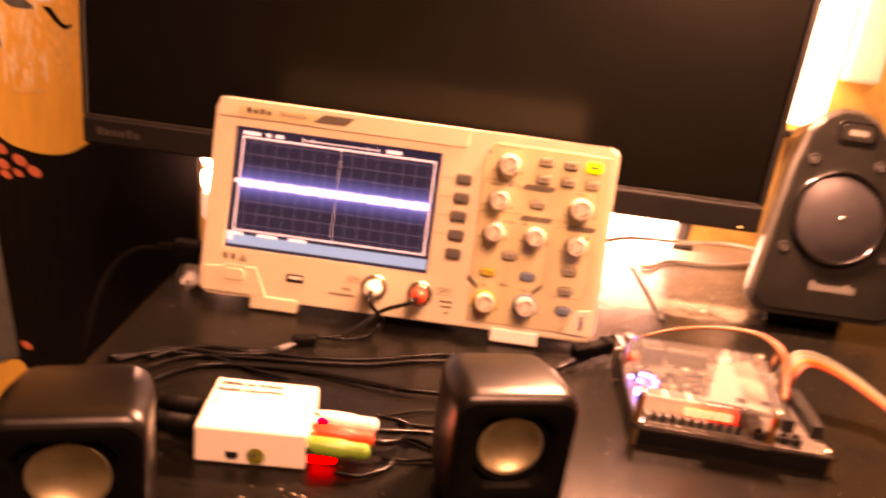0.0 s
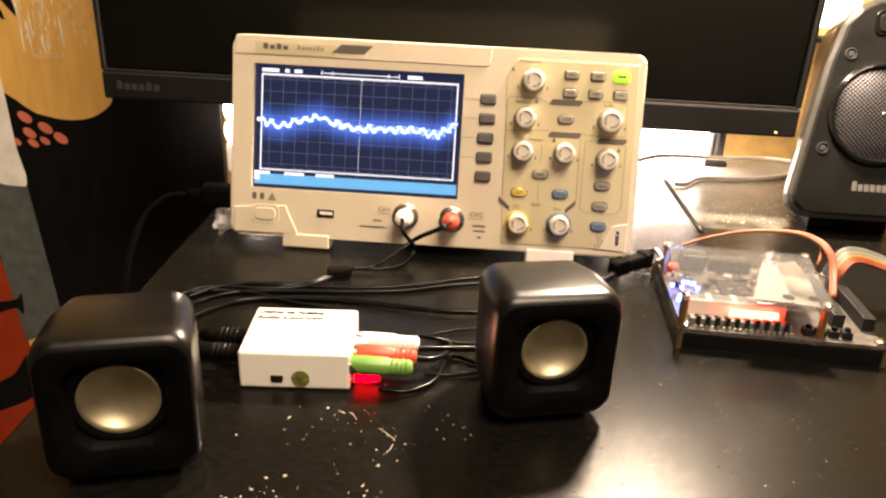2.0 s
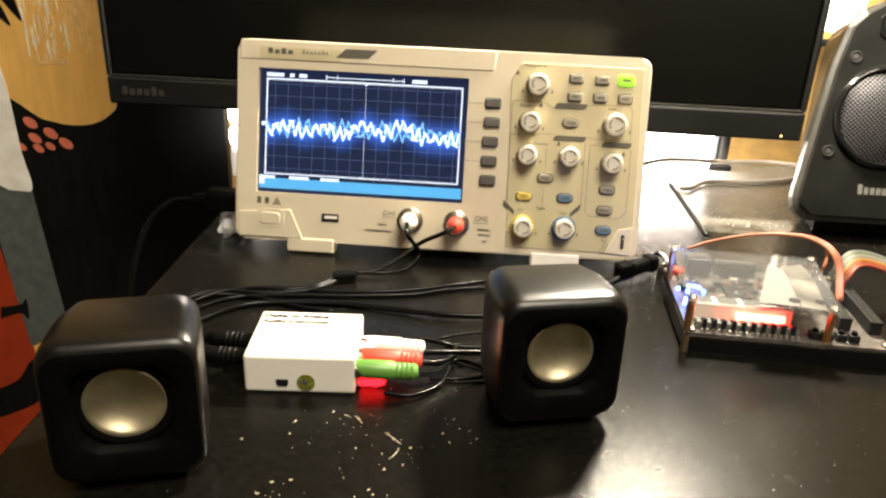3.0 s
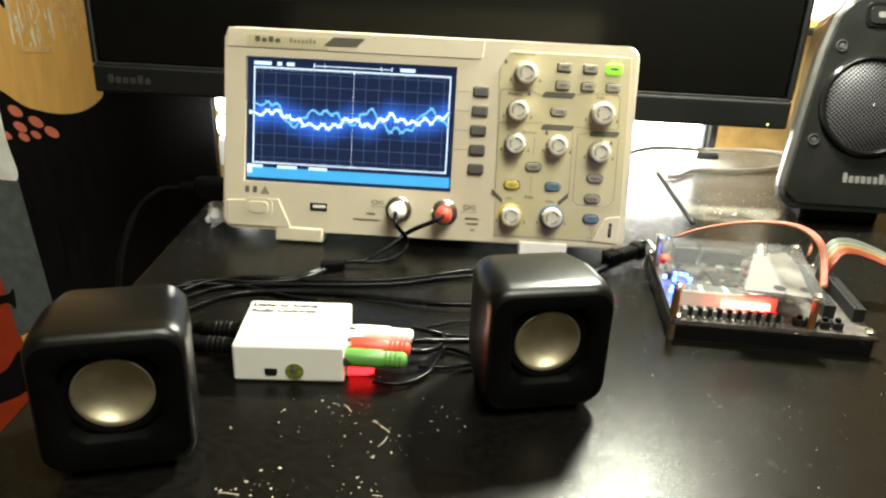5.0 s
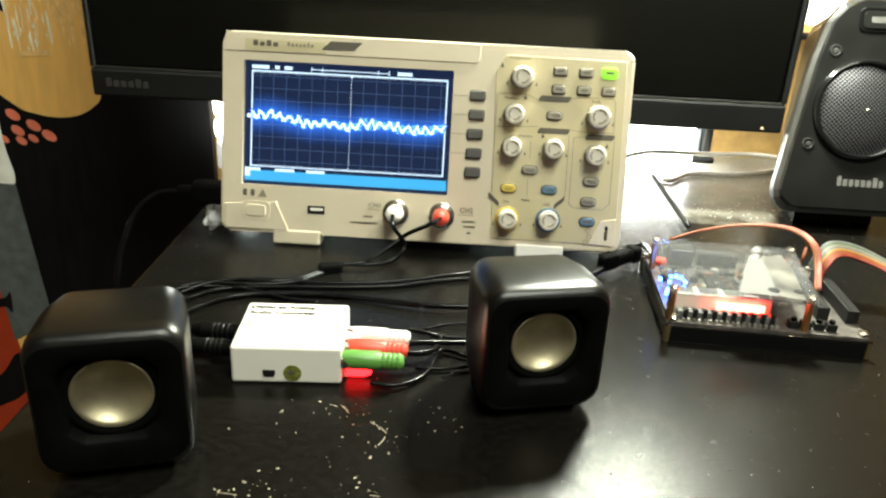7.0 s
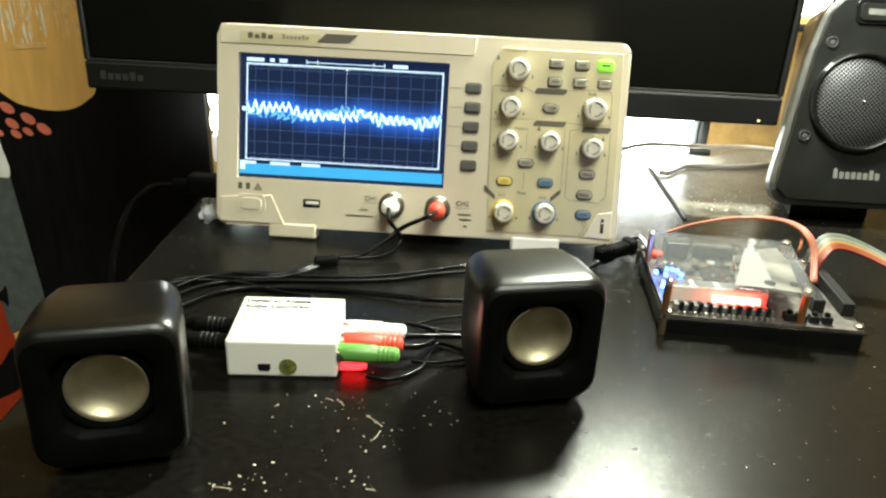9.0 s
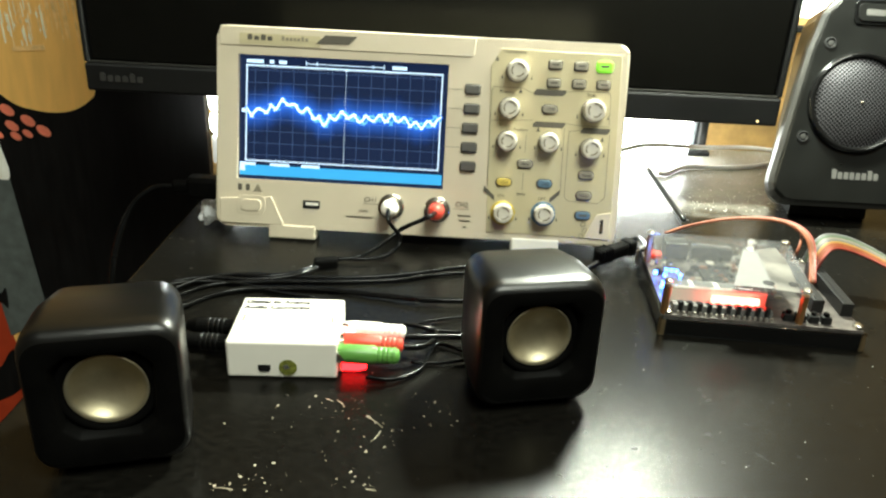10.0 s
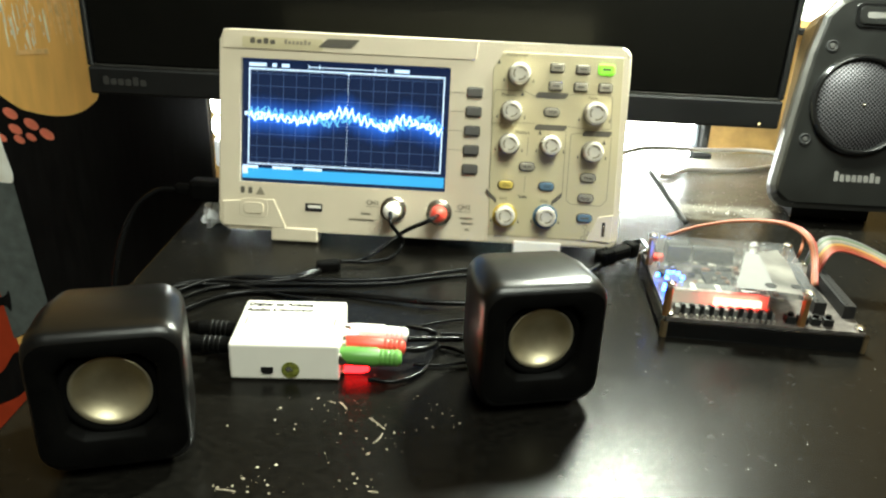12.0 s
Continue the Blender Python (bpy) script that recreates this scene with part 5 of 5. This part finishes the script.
cable("jumper_wire", [(0.2664, -0.0300, 0.0449), (0.2700, -0.0340, 0.0430), (0.2700, -0.0380, 0.0379), (0.2669, -0.0430, 0.0314), (0.2688, -0.0339, 0.0210)], 0.0010, ORANGE, "thin orange jumper wire over the board", "wire", "jumper wires")
for q, m in enumerate((GREY_W, GREEN_W, CREAM_W, GREY_W, YELLOW_W, ORANGE, ORANGE, RED_W)):
    f = q * 0.0017
    cable("ribbon_wire", [(0.2790, -0.030 - f * 1.7, 0.020), (0.2815, -0.030 - f * 1.7, 0.030), (0.290, -0.027 - f * 1.5, 0.0385 - f * 0.2), (0.305, -0.028 - f * 1.3, 0.0385 - f * 0.4), (0.325, -0.036 - f * 1.3, 0.032 - f * 0.4), (0.350, -0.050 - f * 2, 0.020 - f * 0.3)], 0.0010, m, "thin coloured wire of a rainbow ribbon", "wire", "rainbow ribbon")

# crumbs on the desk
rnd = random.Random(11)
crumbs = bmesh.new()
PATCHES = ((-0.060, -0.272, 0.012, 0.006), (-0.046, -0.268, 0.008, 0.006), (-0.040, -0.284, 0.012, 0.006), (-0.026, -0.279, 0.007, 0.008), (0.000, -0.262, 0.006, 0.006), (0.004, -0.232, 0.010, 0.010), (-0.020, -0.236, 0.012, 0.012), (-0.012, -0.212, 0.012, 0.006), (-0.040, -0.213, 0.014, 0.010), (0.028, -0.206, 0.006, 0.008), (-0.02, -0.25, 0.06, 0.03))
for k in range(150):
    c = rnd.choice(PATCHES)
    x, y = rnd.gauss(c[0], c[2]), rnd.gauss(c[1], c[3])
    s = 0.00014 + 0.00036 * rnd.random() ** 2.5
    own = bmesh.new()
    bmesh.ops.create_icosphere(own, subdivisions=1, radius=s)
    for v in own.verts:
        v.co = v.co * (0.7 + 0.6 * rnd.random())
    bmesh.ops.transform(own, matrix=pose(x, y, s * 0.4, 0, 0, rnd.random() * 180) @ Matrix.Diagonal((1 + 1.6 * rnd.random() ** 2, 1, 0.7, 1)), verts=own.verts)
    join(own, crumbs)
for a, b in (((-0.0053, -0.2161, 0.0000), (0.0040, -0.2244, 0.0000)), ((0.0033, -0.2276, 0.0000), (0.0009, -0.2344, -0.0000)), ((-0.0219, -0.2044, 0.0000), (-0.0174, -0.2098, 0.0000)), ((-0.0278, -0.2040, 0.0000), (-0.0240, -0.2056, 0.0000)), ((0.0019, -0.2687, 0.0000), (0.0064, -0.2690, 0.0000)), ((-0.0637, -0.2738, 0.0000), (-0.0549, -0.2743, 0.0000))):
    tube([(a[0], a[1], 0.0004), ((a[0] + b[0]) / 2 + 0.0004, (a[1] + b[1]) / 2, 0.0005), (b[0], b[1], 0.0003)], 0.00018, 3, 5, crumbs)
tagged(part("crumbs", crumbs, FLAKE), "pale crumbs and shavings scattered on the desk", "crumbs", kind="stuff")
dust = bmesh.new()
for k in range(170):
    x, y = 0.10 + rnd.random() * 0.32, -0.32 + rnd.random() * 0.30
    s = 0.00015 + 0.00028 * rnd.random() ** 4
    box(x, y, s * 0.3, s * (1 + rnd.random()), s, s * 0.6, bm=dust)
for k in range(620):
    x, y = 0.20 + rnd.random() * 0.2, 0.12 + rnd.random() * 0.21
    s = 0.0003 + 0.0006 * rnd.random() ** 3
    box(x, y, s * 0.3, s * 1.6, s * 1.6, s * 0.6, bm=dust)
tagged(part("dust", dust, GRIT), "grey dust and grit lying on the desk", "dust", kind="stuff")


# ---- the moving trace ----
SWEEPS = {}


def sweep(t, bends, ripple, waves, faded=None):
    """One sweep at time t: eleven heights along the grid, the ripple's height and count, and an older sweep fading out."""
    SWEEPS[t] = (bends, ripple, waves, faded or bends)


sweep(0.75, (3, 18, 22, -14, -18, 10, -16, -4, 6, 0, -5), 5, 38, (0, 0, 0, 0, 0, 0, 0, 0, 0, 0, 0))
sweep(1.0, (7, 4, -2, 1, 25, -18, -6, 9, -17, -3, -8), 5, 40)
sweep(1.25, (-4, 6, 10, 3, -3, 8, -5, -3, -8, -4, 2), 5, 34, (-6, 2, 6, 8, -6, 14, 4, -8, -2, -6, 6))
sweep(1.5, (5, 7, -8, -12, -3, -9, -8, 4, 8, -2, -8), 6, 27)
sweep(1.75, (8, 2, -4, 10, 6, 5, -3, -8, -4, 2, -9), 4, 24, (-8, 0, -6, -12, 8, 0, -2, -4, -12, 5, -5))
sweep(2.0, (0, -6, 4, 10, 1, -4, -2, -2, -1, -6, 9), 3, 18)
sweep(2.5, (10, 4, -6, 3, -16, 3, 4, -13, 10, -4, 5), 4, 22)
sweep(3.0, (-6, 2, -8, 2, -9, 9, -4, 11, -5, -8, -5), 8, 24, (2, -6, 4, -5, 6, -6, 6, -6, 4, -2, -9))
sweep(4.75, (18, 2, 0, -2, 4, -10, -8, -4, 2, 8, -8), 4, 30)
sweep(5.0, (0, 6, -4, -13, -13, 0, -9, 8, 0, 4, 13), 3, 17, (15, 18, -15, 8, 8, -8, 15, -12, -12, 20, 0))
sweep(5.5, (12, 3, 0, -4, -1, -1, -2, -1, 6, 8, 2), 6, 27)
sweep(6.0, (0, 5, 22, -2, 13, 8, -18, -6, 3, -10, 7), 11, 46, (0, 4, 18, 2, 4, -2, -10, -4, 6, -6, 3))
sweep(6.5, (21, -4, -5, -7, -3, 0, 6, -6, -5, -2, 3), 9, 28)
sweep(7.0, (4, 7, 1, -5, -3, -7, 0, -1, -5, -6, 0), 4, 21)
sweep(9.0, (5, 6, 8, -2, -2, -2, 4, -3, -3, -7, 0), 6, 27, (2, 0, -6, -4, 2, 6, 4, -5, -2, -5, 1))
sweep(9.5, (0, -9, -11, 14, 12, -16, -5, -9, 12, 20, -12), 4, 22)
sweep(10.0, (0, 5, 17, 6, -9, 4, -3, 2, 1, -7, 4), 4, 16)
sweep(10.5, (0, -3, -9, -3, 6, 7, -2, -6, 0, 0, -3), 5, 20)
sweep(11.0, (33, -15, 3, -2, -11, 4, -4, 4, 26, -8, -4), 5, 24, (0, -5, 3, -8, 2, 4, 18, -15, -8, 8, 4))
sweep(11.5, (4, 6, 2, 5, 3, -2, -2, 0, 6, -2, -8), 7, 27, (-4, 4, 6, -6, -2, 3, -5, 3, -2, 2, -3))
sweep(12.0, (0, 0, -3, -4, 5, 12, 0, -8, 5, -2, -10), 6, 30, (6, 7, 4, 5, -6, 2, 6, -4, -3, 8, -2))


def level(k, t, old=False):
    """Height of the trace above the grid's middle at stroke k and time t, in metres."""
    rg = random.Random(round(t * 4) * 7 + 3)
    made = ([rg.uniform(-8, 8) for _ in range(11)], 4 + 3 * rg.random(), rg.randint(20, 30))
    bends, ripple, waves, faded = SWEEPS.get(t, made + (made[0],))
    if old:
        bends, waves = faded, waves - 0.6
    f = min(max(k / STROKES, 0), 0.9999) * 10
    i = int(f)
    w = 0.5 - 0.5 * math.cos(math.pi * (f - i))
    slow = bends[i] * (1 - w) + bends[i + 1] * w
    turns = waves * (k / STROKES + 0.012 * noise.noise((k * 0.12, t * 2.3, 4.6)))
    tooth = 2 * abs(2 * (turns % 1.0) - 1) - 1
    uneven = max(0.25, 0.9 + 0.9 * noise.noise((k * 0.17 + 0.4, t * 3.7, 0.3)))
    ripple *= 1.7 if waves > 32 else 1.3
    flat = old and max(bends) == min(bends)
    return 0.00049 * (slow + (0.3 if flat else 1.0) * ripple * tooth * uneven)


def nearest_turn(turn, before):
    """The same line's angle, taken half turns on, that lies nearest to the one before."""
    while turn - before > 90:
        turn -= 180
    while turn - before < -90:
        turn += 180
    return before + max(-88.0, min(88.0, turn - before))


def motions():
    middle = (GZ0 + GZ1) / 2 + 0.0005
    times = [0, 0.65] + [0.75 + 0.25 * n for n in range(46)]
    for k, (x, s, faded, halo, wide) in enumerate(strokes):
        rows, rows_f, rows_h, rows_w = [], [], [], []
        turn, turn_f = 75.0, 75.0
        for t in times:
            if t < 0.7:
                z_w = 0.0004
                z = 0.0004 + (0.0006 if k % 2 else -0.0006)
                z_f = 0.0008 - z
            else:
                a, b = level(k, t), level(k + 1, t)
                z, turn = (a + b) / 2, nearest_turn(math.degrees(math.atan((b - a) / STEP)), turn)
                z_w = sum(level(k + j, t) for j in range(-4, 6)) / 10
                a, b = level(k, t, True), level(k + 1, t, True)
                z_f, turn_f = (a + b) / 2, nearest_turn(math.degrees(math.atan((b - a) / STEP)), turn_f)
            rows.append((t, pose(x, 0.00490, middle + z, 0, -turn, 0)))
            rows_f.append((t, pose(x, 0.00503, middle + z_f, 0, -turn_f, 0)))
            rows_h.append((t, pose(x, 0.00500, middle + z, 0, -turn, 0)))
            rows_w.append((t, pose(x, 0.00500, middle + z_w, 0, 0, 0)))
        walk(s, rows)
        walk(faded, rows_f)
        walk(halo, rows_h)
        walk(wide, rows_w)


motions()
